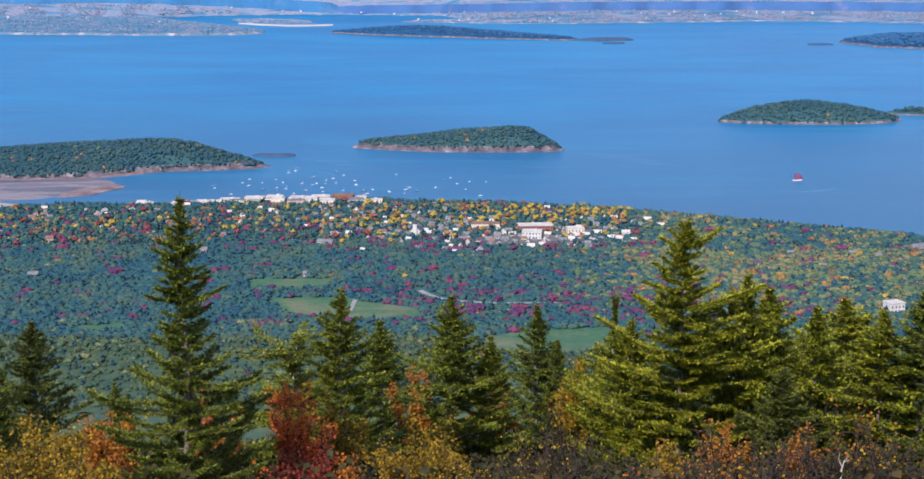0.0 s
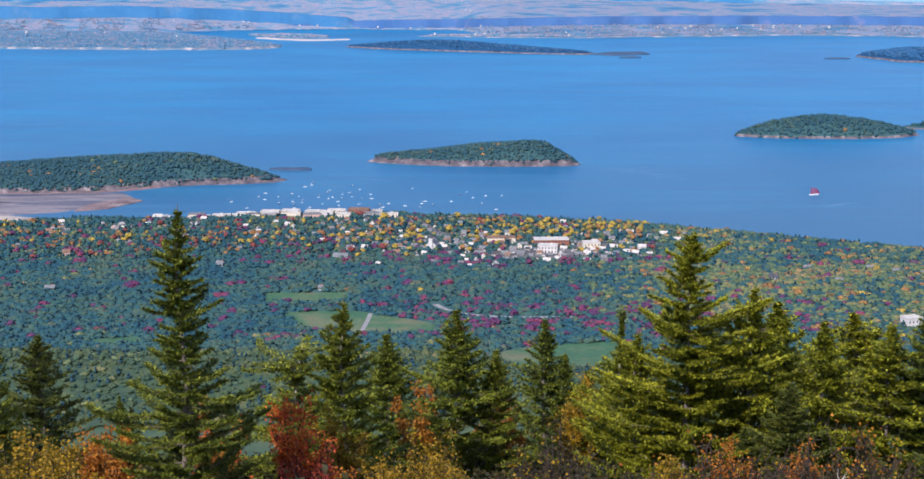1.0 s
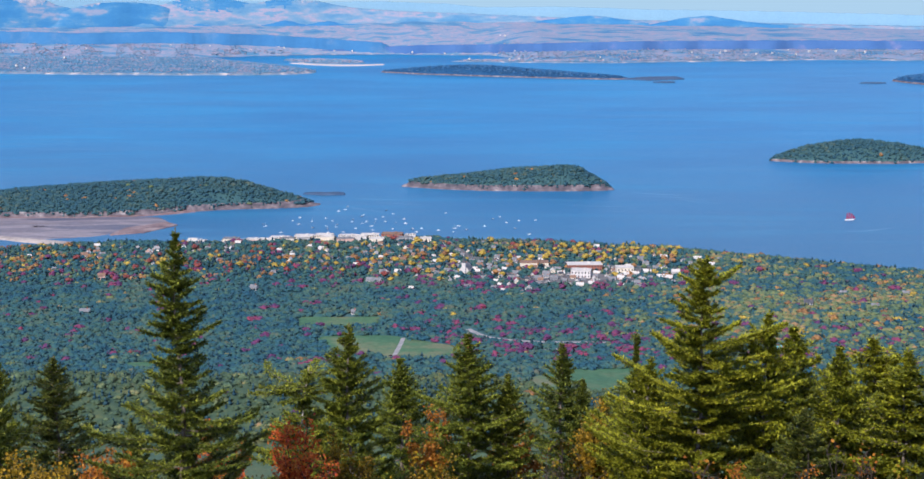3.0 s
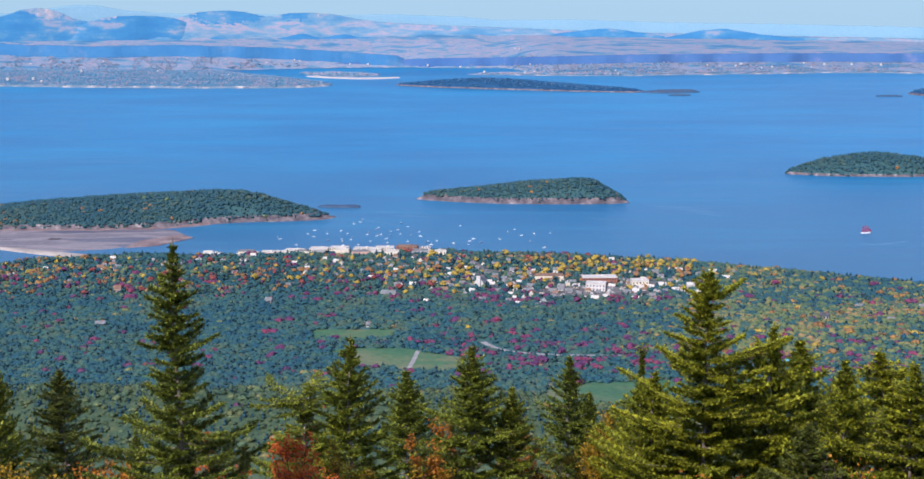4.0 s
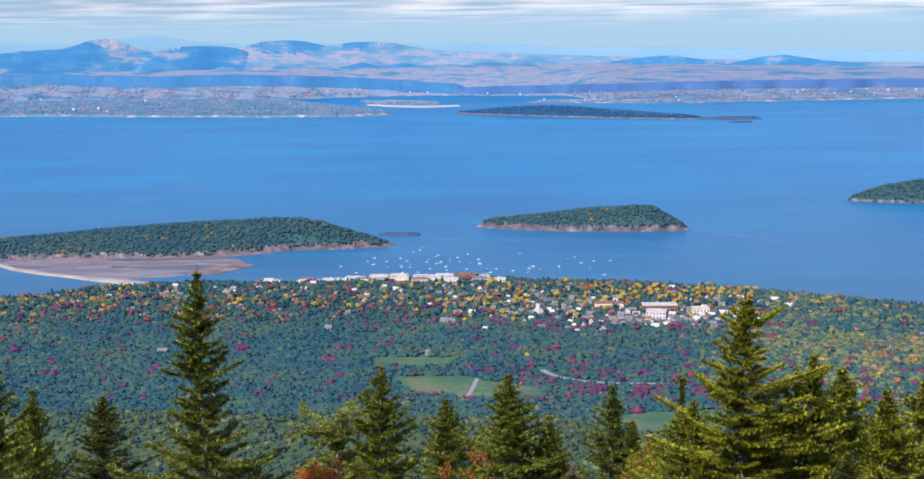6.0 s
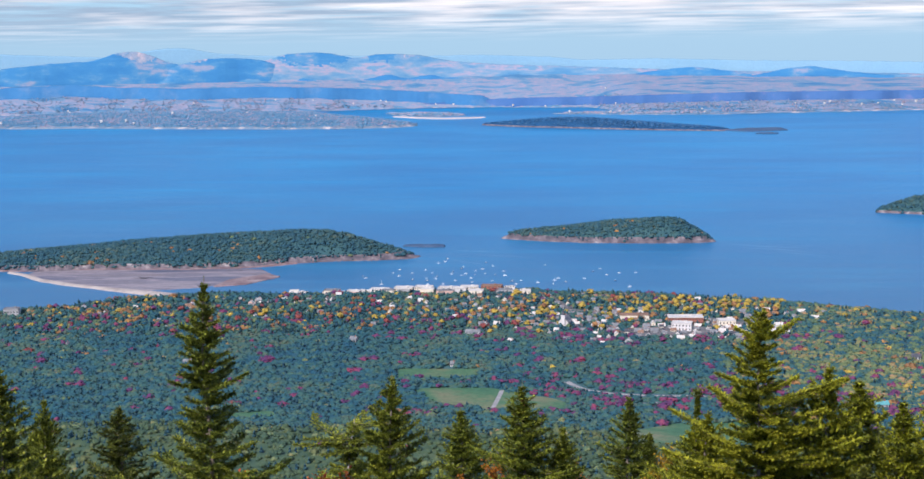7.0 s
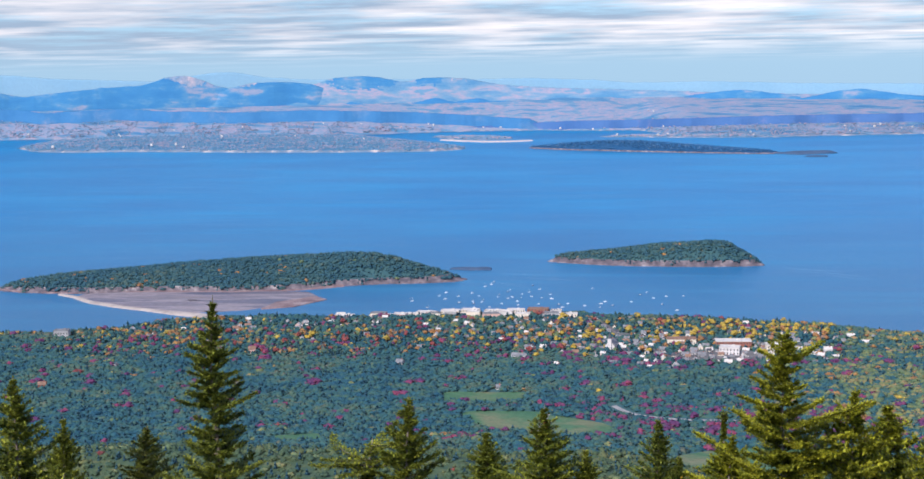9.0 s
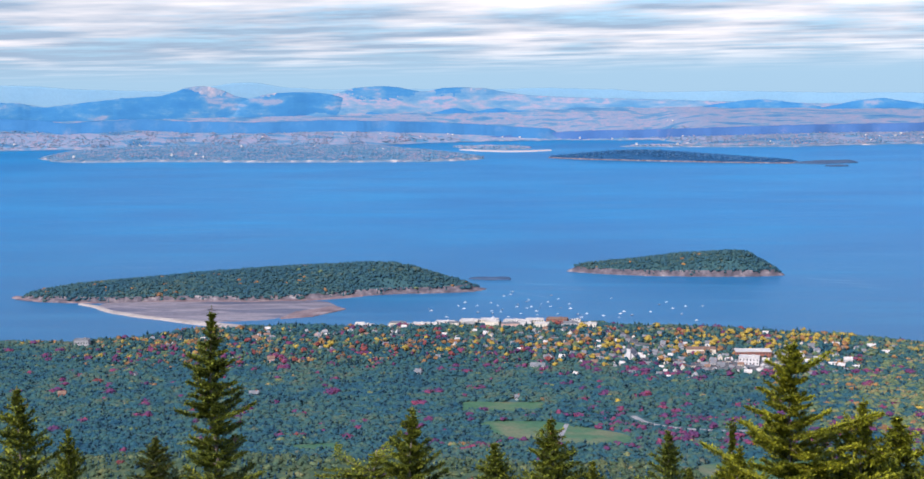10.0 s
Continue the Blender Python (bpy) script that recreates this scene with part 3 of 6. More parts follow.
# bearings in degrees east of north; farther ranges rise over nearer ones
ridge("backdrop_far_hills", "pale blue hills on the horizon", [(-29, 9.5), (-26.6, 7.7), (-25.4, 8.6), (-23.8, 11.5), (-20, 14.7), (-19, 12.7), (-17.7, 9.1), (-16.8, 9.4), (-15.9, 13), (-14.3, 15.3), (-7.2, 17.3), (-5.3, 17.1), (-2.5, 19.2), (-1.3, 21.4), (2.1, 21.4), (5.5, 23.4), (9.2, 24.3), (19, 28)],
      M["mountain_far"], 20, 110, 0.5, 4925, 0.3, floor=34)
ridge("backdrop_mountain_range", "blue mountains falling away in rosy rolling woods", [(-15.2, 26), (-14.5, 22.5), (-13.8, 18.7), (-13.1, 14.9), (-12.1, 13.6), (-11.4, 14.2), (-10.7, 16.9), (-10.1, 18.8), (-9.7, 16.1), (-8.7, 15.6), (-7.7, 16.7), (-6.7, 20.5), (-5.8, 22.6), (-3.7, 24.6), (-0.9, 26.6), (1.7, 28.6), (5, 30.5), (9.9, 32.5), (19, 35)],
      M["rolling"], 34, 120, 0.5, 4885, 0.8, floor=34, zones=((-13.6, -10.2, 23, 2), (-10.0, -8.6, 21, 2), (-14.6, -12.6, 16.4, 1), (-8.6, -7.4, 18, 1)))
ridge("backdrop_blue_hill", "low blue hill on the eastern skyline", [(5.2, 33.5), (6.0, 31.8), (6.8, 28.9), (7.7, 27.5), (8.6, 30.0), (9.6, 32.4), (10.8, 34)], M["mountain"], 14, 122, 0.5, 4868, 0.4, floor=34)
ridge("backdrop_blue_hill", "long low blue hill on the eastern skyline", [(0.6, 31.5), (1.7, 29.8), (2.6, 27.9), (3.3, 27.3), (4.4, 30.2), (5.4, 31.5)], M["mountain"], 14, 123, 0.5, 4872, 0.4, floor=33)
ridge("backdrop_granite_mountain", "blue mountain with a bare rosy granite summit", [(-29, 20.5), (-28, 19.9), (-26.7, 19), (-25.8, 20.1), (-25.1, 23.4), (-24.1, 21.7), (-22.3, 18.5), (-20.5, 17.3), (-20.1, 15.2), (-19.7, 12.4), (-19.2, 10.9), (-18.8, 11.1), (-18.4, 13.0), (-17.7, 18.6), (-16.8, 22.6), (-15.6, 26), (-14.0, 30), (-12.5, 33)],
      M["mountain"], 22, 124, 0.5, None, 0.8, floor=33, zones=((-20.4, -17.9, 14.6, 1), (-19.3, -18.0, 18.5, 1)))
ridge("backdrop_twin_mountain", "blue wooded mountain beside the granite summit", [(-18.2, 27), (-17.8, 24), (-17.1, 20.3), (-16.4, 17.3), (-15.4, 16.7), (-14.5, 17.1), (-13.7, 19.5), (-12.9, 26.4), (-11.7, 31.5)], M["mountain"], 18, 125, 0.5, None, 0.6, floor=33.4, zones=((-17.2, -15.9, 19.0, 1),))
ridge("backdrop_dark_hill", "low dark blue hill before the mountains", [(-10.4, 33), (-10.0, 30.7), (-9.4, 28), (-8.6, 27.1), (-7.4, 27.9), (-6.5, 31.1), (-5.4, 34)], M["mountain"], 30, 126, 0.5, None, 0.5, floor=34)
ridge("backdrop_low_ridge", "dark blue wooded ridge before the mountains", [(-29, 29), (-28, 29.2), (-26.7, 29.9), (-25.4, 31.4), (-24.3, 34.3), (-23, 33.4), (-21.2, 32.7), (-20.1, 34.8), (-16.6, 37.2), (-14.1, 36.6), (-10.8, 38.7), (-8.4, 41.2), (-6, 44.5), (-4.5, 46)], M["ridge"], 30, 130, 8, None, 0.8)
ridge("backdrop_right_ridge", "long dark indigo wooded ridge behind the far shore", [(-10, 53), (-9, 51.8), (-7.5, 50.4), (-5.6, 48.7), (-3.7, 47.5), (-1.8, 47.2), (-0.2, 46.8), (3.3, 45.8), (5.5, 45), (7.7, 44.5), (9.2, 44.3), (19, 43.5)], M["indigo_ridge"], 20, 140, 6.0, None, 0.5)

# ---- woods: crowns of small lumps, conifers of ragged tiers ----
OCTA_V = np.array([(1, 0, 0), (0, 1, 0), (-1, 0, 0), (0, -1, 0), (0, 0, 1), (0, 0, -1)], float)
OCTA_F = np.array([(0, 1, 4), (1, 2, 4), (2, 3, 4), (3, 0, 4), (1, 0, 5), (2, 1, 5), (3, 2, 5), (0, 3, 5)])


def crown_template(rng, clumps, size=1.0, lumps=5):
    """A broadleaf crown about 1 high and 1 wide, base at 0: uneven lumps round a stem and loose clumps of leaves with gaps between."""
    squash = rng.uniform(0.72, 0.95)
    bits = []
    for k in range(lumps):
        a, q = rng.uniform(0, 6.28), (0.0 if k == 0 else rng.uniform(0.14, 0.30))
        c = np.array([math.cos(a) * q, math.sin(a) * q, 0.62 if k == 0 else rng.uniform(0.46, 0.78)])
        turn = rng.uniform(0, 6.28)
        v = OCTA_V * rng.uniform(0.8, 1.25, (6, 1)) * (0.36 if k == 0 else rng.uniform(0.20, 0.30))
        v = np.stack([v[:, 0] * math.cos(turn) - v[:, 1] * math.sin(turn), v[:, 0] * math.sin(turn) + v[:, 1] * math.cos(turn), v[:, 2] * squash], -1)
        bits.append((v + c, OCTA_F))
    lobes = [(rng.uniform(0, 6.28), rng.uniform(0.08, 0.2)) for _ in range(3)]
    for k in range(clumps):
        d = rng.normal(size=3)
        d[2] = abs(d[2]) * 0.9 - 0.15
        d /= np.linalg.norm(d)
        reach = rng.uniform(0.31, 0.43) + sum(s * max(0, math.cos(math.atan2(d[1], d[0]) - a)) for a, s in lobes) * 0.55
        c = d * reach * [1, 1, squash] + [0, 0, 0.58]
        nrm = d + [0, 0, 0.5] + rng.normal(size=3) * 0.18
        nrm /= np.linalg.norm(nrm)
        u = np.cross(nrm, rng.normal(size=3))
        u /= np.linalg.norm(u)
        w = np.cross(nrm, u)
        s = rng.uniform(0.055, 0.11) * size
        bits.append((np.array([c - u * s, c + w * s * 0.8 + nrm * s * 0.25, c + u * s * 1.1, c - w * s * 0.8]), np.array([(0, 1, 2), (0, 2, 3)])))
    return gather(bits)


def conifer_template(rng, tiers=3, sides=6):
    bits = []
    for k in range(tiers):
        z0, z1 = k / tiers * 0.86, min(1.0, k / tiers * 0.86 + 0.46 - 0.05 * k)
        r = 0.27 * (1 - k / tiers) + 0.05
        t = np.linspace(0, 6.283, sides, endpoint=False) + rng.uniform(0, 1)
        rim = np.stack([np.cos(t), np.sin(t), 0 * t], -1) * (r * rng.uniform(0.65, 1.3, (sides, 1)))
        rim[:, 2] = z0 + rng.uniform(-0.04, 0.05, sides)
        v = np.concatenate([rim, [[0, 0, z1], [0, 0, z0 + 0.08]]])
        n = np.arange(sides)
        f = np.concatenate([np.stack([n, (n + 1) % sides, 0 * n + sides], -1), np.stack([(n + 1) % sides, n, 0 * n + sides + 1], -1)])
        bits.append((v, f))
    return gather(bits)


RNG = np.random.RandomState(7)
CROWNS = [crown_template(RNG, 18, 1.2, 6) for _ in range(8)]
SMALL_CROWNS = [crown_template(RNG, 6, 1.25, 4) for _ in range(8)]
FIRS = [conifer_template(RNG) for _ in range(7)]
LUMPS = [crown_template(RNG, 0, 1.0, 3) for _ in range(6)]
SMALL_FIRS = [conifer_template(RNG, 2, 5) for _ in range(6)]


def woods_mesh(name, places, heights, widths, templates, mat, rng, soft=True):
    """All trees of one kind in one mesh."""
    bits_v, bits_f, k = [], [], 0
    pick = rng.randint(0, len(templates), len(places))
    for n, (tv, tf) in enumerate(templates):
        w = np.where(pick == n)[0]
        if not len(w):
            continue
        a = rng.uniform(0, 6.28, len(w))
        c, s = np.cos(a)[:, None], np.sin(a)[:, None]
        x = (tv[None, :, 0] * c - tv[None, :, 1] * s) * widths[w][:, None]
        y = (tv[None, :, 0] * s + tv[None, :, 1] * c) * widths[w][:, None]
        z = tv[None, :, 2] * heights[w][:, None]
        v = np.stack([x, y, z], -1) + places[w][:, None, :]
        f = tf[None] + (np.arange(len(w)) * len(tv))[:, None, None] + k
        bits_v.append(v.reshape(-1, 3))
        bits_f.append(f.reshape(-1, 3))
        k += len(w) * len(tv)
    return mesh_of(name, np.concatenate(bits_v), np.concatenate(bits_f), mat, smooth=soft)


def outline_fn(plan):
    """Radius by angle round the middle of a rough plan, rounded off."""
    p = np.array(plan, float)
    c = (p.max(0) + p.min(0)) / 2
    d = p - c
    a, r = np.arctan2(d[:, 1], d[:, 0]), np.hypot(d[:, 0], d[:, 1])
    o = np.argsort(a)
    a, r = a[o], r[o]
    aa = np.concatenate([a - 2 * np.pi, a, a + 2 * np.pi])
    # straight sides between the plan's corners
    px, py = np.cos(aa) * np.tile(r, 3), np.sin(aa) * np.tile(r, 3)

    def radius(t):
        t = np.asarray(t, float)
        k = np.clip(np.searchsorted(aa, t) - 1, 0, len(aa) - 2)
        x0, y0, x1, y1 = px[k], py[k], px[k + 1], py[k + 1]
        ux, uy = np.cos(t), np.sin(t)
        den = ux * (y1 - y0) - uy * (x1 - x0)
        return np.abs((x0 * (y1 - y0) - y0 * (x1 - x0)) / np.where(np.abs(den) < 1e-6, 1e-6, den))

    return c, radius


def island(name, label, plan, height, mat, seed, humps=(), shore=2.2, edge=0.98, wobble=0.02, rim=0.04, inner="island_floor"):
    """A low island: rough plan, beach or ledge at the rim, humps (x, y, extra height, reach)."""
    c, radius = outline_fn(plan)
    t = np.linspace(-np.pi, np.pi, 201)[:-1]
    rr = radius(t)
    rr = (rr + np.roll(rr, 1) + np.roll(rr, -1)) / 3
    rr = rr * (1 + wobble * value_noise(np.cos(t) * 5, np.sin(t) * 5, 2.2, seed))

    def height_at(x, y):
        dx, dy = x - c[0], y - c[1]
        rho = np.hypot(dx, dy) / np.interp(np.arctan2(dy, dx), t, rr, period=2 * np.pi)
        inner = np.clip((1 - rho) / rim, 0, 1)
        body = height * np.clip((edge - rho) / edge, 0, 1) ** 0.42
        for hx, hy, hh, reach in humps:
            body = body + hh * np.exp(-((x - hx) ** 2 + (1.6 * (y - hy)) ** 2) / reach ** 2) * np.clip((edge - rho) * 4, 0, 1)
        return np.where(rho < 1, -1.2 + (shore + 1.2) * inner ** 0.7, -1.2) + np.maximum(body, 0), rho

    rings = np.array([0.02, 0.15, 0.3, 0.45, 0.6, 0.72, 0.8, 0.86, 0.9, 0.93, 0.95, 0.97, 0.985, 1.0])
    x = c[0] + rings[:, None] * rr[None] * np.cos(t)[None]
    y = c[1] + rings[:, None] * rr[None] * np.sin(t)[None]
    z, _ = height_at(x, y)
    z = z + 0.5 * value_noise(x, y, 14, seed + 1) * (rings[:, None] > 0.8) * (shore > 1)
    z[-1] = -1.5
    v = np.stack([x, y, z], -1).reshape(-1, 3)
    n = len(t)
    i, j = np.meshgrid(np.arange(len(rings) - 1), np.arange(n), indexing="ij")
    a, b = (i * n + j).ravel(), (i * n + (j + 1) % n).ravel()
    f = np.concatenate([np.stack([a, b, b + n], -1), np.stack([a, b + n, a + n], -1), [(k, (k + 1) % n, 0) for k in range(1, n - 1)]])
    ob = thing(name, Matrix(), label, "island", me=mesh_of(name, v, f, [mat, M[inner]]))
    ob.data.polygons.foreach_set("material_index", (np.array([rings[(q // n).max()] for q in f]) <= edge - 0.01).astype(np.int32) * (shore > 1))
    return ob, height_at, c, rr


def island_woods(ob, height_at, plan, spacing, size, mats, seed, inside=0.87):
    """Woods over an island, as (material, share, kind)."""
    rng = np.random.RandomState(seed)
    p = np.array(plan)
    x, y = np.meshgrid(np.arange(p[:, 0].min(), p[:, 0].max(), spacing), np.arange(p[:, 1].min(), p[:, 1].max(), spacing))
    x = x.ravel() + rng.uniform(-0.5, 0.5, x.size) * spacing
    y = y.ravel() + rng.uniform(-0.5, 0.5, y.size) * spacing
    z, rho = height_at(x, y)
    keep = rho < inside + 0.03 * value_noise(x, y, 30, seed)
    x, y, z = x[keep], y[keep], z[keep]
    pick, lot = rng.uniform(0, 1, len(x)), 0.0
    for mat, share, kind in mats:
        w = (pick >= lot) & (pick < lot + share)
        lot += share
        if not w.any():
            continue
        h = size * rng.uniform(0.5, 1.5, w.sum())
        q = np.stack([x[w], y[w], z[w] - (0.35 if kind == "fir" else 0.58) * h], -1)
        t = {"fir": SMALL_FIRS, "lump": LUMPS, "oak": SMALL_CROWNS}[kind]
        wid = h * (1.0 if kind == "fir" else rng.uniform(1.0, 1.4, len(h)) * (1.7 if kind == "lump" else 1.0))
        o = part_of("conifer_wood" if kind == "fir" else "broadleaf_wood", woods_mesh("woods", q, h, wid, t, mat, rng, kind != "fir"), ob)
        tagged(o, kind="stuff")


BAR = [(-744, 1474), (-696, 1449), (-625, 1444), (-539, 1458), (-451, 1458), (-378, 1478), (-340, 1506), (-290, 1524), (-228, 1528), (-196, 1552), (-222, 1582), (-300, 1640), (-420, 1665), (-600, 1610), (-720, 1530)]
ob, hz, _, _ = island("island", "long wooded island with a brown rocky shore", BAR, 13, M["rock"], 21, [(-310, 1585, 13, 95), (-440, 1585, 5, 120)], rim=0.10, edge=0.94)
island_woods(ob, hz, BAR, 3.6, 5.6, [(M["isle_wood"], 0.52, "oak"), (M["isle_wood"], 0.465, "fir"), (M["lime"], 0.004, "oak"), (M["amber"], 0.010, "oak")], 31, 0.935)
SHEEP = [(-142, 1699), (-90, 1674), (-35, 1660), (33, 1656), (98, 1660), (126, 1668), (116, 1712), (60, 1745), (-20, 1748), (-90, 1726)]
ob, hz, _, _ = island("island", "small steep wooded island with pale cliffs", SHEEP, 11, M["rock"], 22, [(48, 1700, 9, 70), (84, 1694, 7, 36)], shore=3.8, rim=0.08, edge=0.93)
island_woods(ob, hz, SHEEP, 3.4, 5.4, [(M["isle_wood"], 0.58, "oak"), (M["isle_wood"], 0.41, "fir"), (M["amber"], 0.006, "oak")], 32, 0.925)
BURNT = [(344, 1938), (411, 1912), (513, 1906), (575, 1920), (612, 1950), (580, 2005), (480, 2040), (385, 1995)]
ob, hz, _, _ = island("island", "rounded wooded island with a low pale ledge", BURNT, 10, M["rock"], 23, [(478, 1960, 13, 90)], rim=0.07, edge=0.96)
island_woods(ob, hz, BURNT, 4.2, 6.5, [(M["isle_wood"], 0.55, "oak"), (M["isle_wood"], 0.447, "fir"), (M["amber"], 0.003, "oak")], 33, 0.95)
ISLET = [(600, 2023), (650, 2003), (730, 2010), (720, 2065), (640, 2065)]
ob, hz, _, _ = island("islet", "tiny wooded islet on a rock ledge", ISLET, 3, M["rock"], 24)
island_woods(ob, hz, ISLET, 5.0, 8.0, [(M["fir"], 0.7, "fir"), (M["oak"], 0.3, "oak")], 34, 0.75)
island("islet", "bare dark rock ledge awash at low tide", [(-244, 1631), (-220, 1622), (-192, 1624), (-194, 1640), (-238, 1643)], 1.0, M["far_ledge"], 25, shore=1.2, inner="far_ledge")
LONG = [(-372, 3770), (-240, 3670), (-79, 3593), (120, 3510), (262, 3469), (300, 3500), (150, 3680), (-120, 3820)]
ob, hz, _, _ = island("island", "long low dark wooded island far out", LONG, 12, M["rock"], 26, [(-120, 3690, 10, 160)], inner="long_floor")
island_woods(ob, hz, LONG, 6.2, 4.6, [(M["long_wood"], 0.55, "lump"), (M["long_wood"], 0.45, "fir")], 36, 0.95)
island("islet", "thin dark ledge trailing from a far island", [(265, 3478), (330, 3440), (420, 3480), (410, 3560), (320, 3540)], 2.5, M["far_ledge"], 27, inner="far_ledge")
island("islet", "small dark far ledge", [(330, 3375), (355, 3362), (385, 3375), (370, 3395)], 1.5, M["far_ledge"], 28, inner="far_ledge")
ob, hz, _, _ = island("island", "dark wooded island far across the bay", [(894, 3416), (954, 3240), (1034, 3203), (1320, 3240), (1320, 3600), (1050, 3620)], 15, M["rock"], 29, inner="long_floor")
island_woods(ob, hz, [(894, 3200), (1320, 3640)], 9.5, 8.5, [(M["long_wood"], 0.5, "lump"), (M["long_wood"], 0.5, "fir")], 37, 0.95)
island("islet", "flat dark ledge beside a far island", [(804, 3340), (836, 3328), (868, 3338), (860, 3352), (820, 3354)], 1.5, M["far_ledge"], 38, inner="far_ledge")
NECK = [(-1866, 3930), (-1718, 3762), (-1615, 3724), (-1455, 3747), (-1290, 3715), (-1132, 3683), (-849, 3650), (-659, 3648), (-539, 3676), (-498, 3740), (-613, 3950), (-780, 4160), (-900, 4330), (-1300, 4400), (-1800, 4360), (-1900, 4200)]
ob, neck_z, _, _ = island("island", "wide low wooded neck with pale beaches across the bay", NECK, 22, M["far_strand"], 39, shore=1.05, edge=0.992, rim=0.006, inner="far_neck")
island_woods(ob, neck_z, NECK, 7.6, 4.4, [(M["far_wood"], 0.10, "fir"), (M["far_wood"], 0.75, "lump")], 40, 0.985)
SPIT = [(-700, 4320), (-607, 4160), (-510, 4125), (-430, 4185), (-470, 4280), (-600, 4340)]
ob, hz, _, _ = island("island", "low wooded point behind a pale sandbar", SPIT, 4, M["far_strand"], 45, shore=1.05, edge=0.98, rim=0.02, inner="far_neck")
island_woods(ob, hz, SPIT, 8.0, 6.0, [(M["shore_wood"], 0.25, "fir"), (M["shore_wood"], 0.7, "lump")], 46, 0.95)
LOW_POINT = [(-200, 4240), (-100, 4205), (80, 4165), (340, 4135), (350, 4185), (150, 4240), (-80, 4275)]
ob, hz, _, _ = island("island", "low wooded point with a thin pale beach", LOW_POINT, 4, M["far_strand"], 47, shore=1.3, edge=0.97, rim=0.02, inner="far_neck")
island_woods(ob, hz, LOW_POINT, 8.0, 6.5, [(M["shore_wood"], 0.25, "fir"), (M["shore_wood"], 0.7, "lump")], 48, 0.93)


def shoal(name, label, category, pts, mat, height):
    """A long bank of sand or shingle: (x, y, half width) along its back, its edges under water."""
    p = np.array(pts, float)
    s = np.concatenate([[0], np.cumsum(np.hypot(*np.diff(p[:, :2], axis=0).T))])
    u = np.linspace(0, s[-1], 60)
    x, y, w = [np.interp(u, s, p[:, k]) for k in range(3)]
    for _ in range(4):
        x[1:-1], y[1:-1] = (x[:-2] + x[1:-1] + x[2:]) / 3, (y[:-2] + y[1:-1] + y[2:]) / 3
    w = w * (1 + 0.18 * value_noise(u, 0 * u, 35, 5))
    dx, dy = np.gradient(x), np.gradient(y)
    n = np.hypot(dx, dy)
    c = np.linspace(-1, 1, 7)[:, None]
    z = -0.4 + (height + 0.4) * np.cos(c * np.pi / 2) ** 0.6 + 0 * w
    v = np.stack([x - dy / n * w * c, y + dx / n * w * c, z], -1).reshape(-1, 3)
    i, j = np.meshgrid(np.arange(6), np.arange(59), indexing="ij")
    k = (i * 60 + j).ravel()
    return thing(name, Matrix(), label, category, me=mesh_of(name, v, np.stack([k, k + 1, k + 61, k + 60], -1), mat, smooth=True), kind="structure")


shoal("sandbar", "pale peach sandbar across the bay", "sandbar", [(-640, 4150, 10), (-560, 4085, 22), (-490, 4050, 30), (-420, 4060, 30), (-370, 4085, 16)], M["pale_sand"], 2.5)
# the tidal bar that joins the long island to the town at low water
island("tidal_flat", "grey-brown mud flat laid bare at low tide", [(-622, 1429), (-600, 1402), (-548, 1370), (-497, 1348), (-464, 1334), (-406, 1351), (-353, 1404), (-340, 1429), (-366, 1474), (-473, 1480), (-572, 1470), (-625, 1452)], 0.3, M["mud"], 41, shore=0.6, rim=0.12)
shoal("gravel_bar", "pale gravel bar curving towards the town", "gravel bar", [(-640, 1440, 3), (-615, 1426, 5), (-590, 1398, 6), (-545, 1370, 7), (-495, 1347, 8), (-458, 1331, 10), (-420, 1318, 10)], M["sand"], 1.5)
shoal("shingle_beach", "rosy brown shingle along the island's foot", "beach", [(-735, 1482, 6), (-690, 1462, 12), (-625, 1458, 13), (-540, 1470, 14), (-450, 1470, 15), (-385, 1490, 15), (-345, 1512, 10)], M["weed"], 1.9)
island("tidal_flat", "brown rockweed flat near the harbour", [(-396, 1360), (-364, 1376), (-339, 1422), (-356, 1439), (-390, 1402)], 0.3, M["weed"], 43, shore=0.95)

# ---- far shore: woods and white farmsteads in a thin line ----


def far_shore_woods():
    rng = np.random.RandomState(50)
    x = rng.uniform(-2500, 1750, 11000)
    back = rng.uniform(0, 1, len(x)) ** 1.4 * np.where(x < -300, 200, 210)
    y = far_y(x) + 10 + back
    keep = (value_noise(x, y, 130, 51) < 0.45) & (y < 4600)
    x, y = x[keep], y[keep]
    h = rng.uniform(3, 6, len(x))
    q = np.stack([x, y, ground_z(x, y) - 1.5], -1)
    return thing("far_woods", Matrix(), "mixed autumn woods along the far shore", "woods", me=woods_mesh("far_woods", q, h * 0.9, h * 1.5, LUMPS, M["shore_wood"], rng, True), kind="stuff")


far_shore_woods()
# strand along the far shore
xs = np.linspace(-2400, 1700, 240)
strand = np.concatenate([np.stack([xs, far_y(xs) - 6, 0 * xs + 0.1], -1), np.stack([xs, far_y(xs) + 9, 0 * xs + 3.6], -1)])
k = np.arange(239)
thing("beach", Matrix(), "thin pale beach on the far shore", "beach", me=mesh_of("beach", strand, np.stack([k, k + 1, k + 241, k + 240], -1), M["far_strand"]), kind="structure")


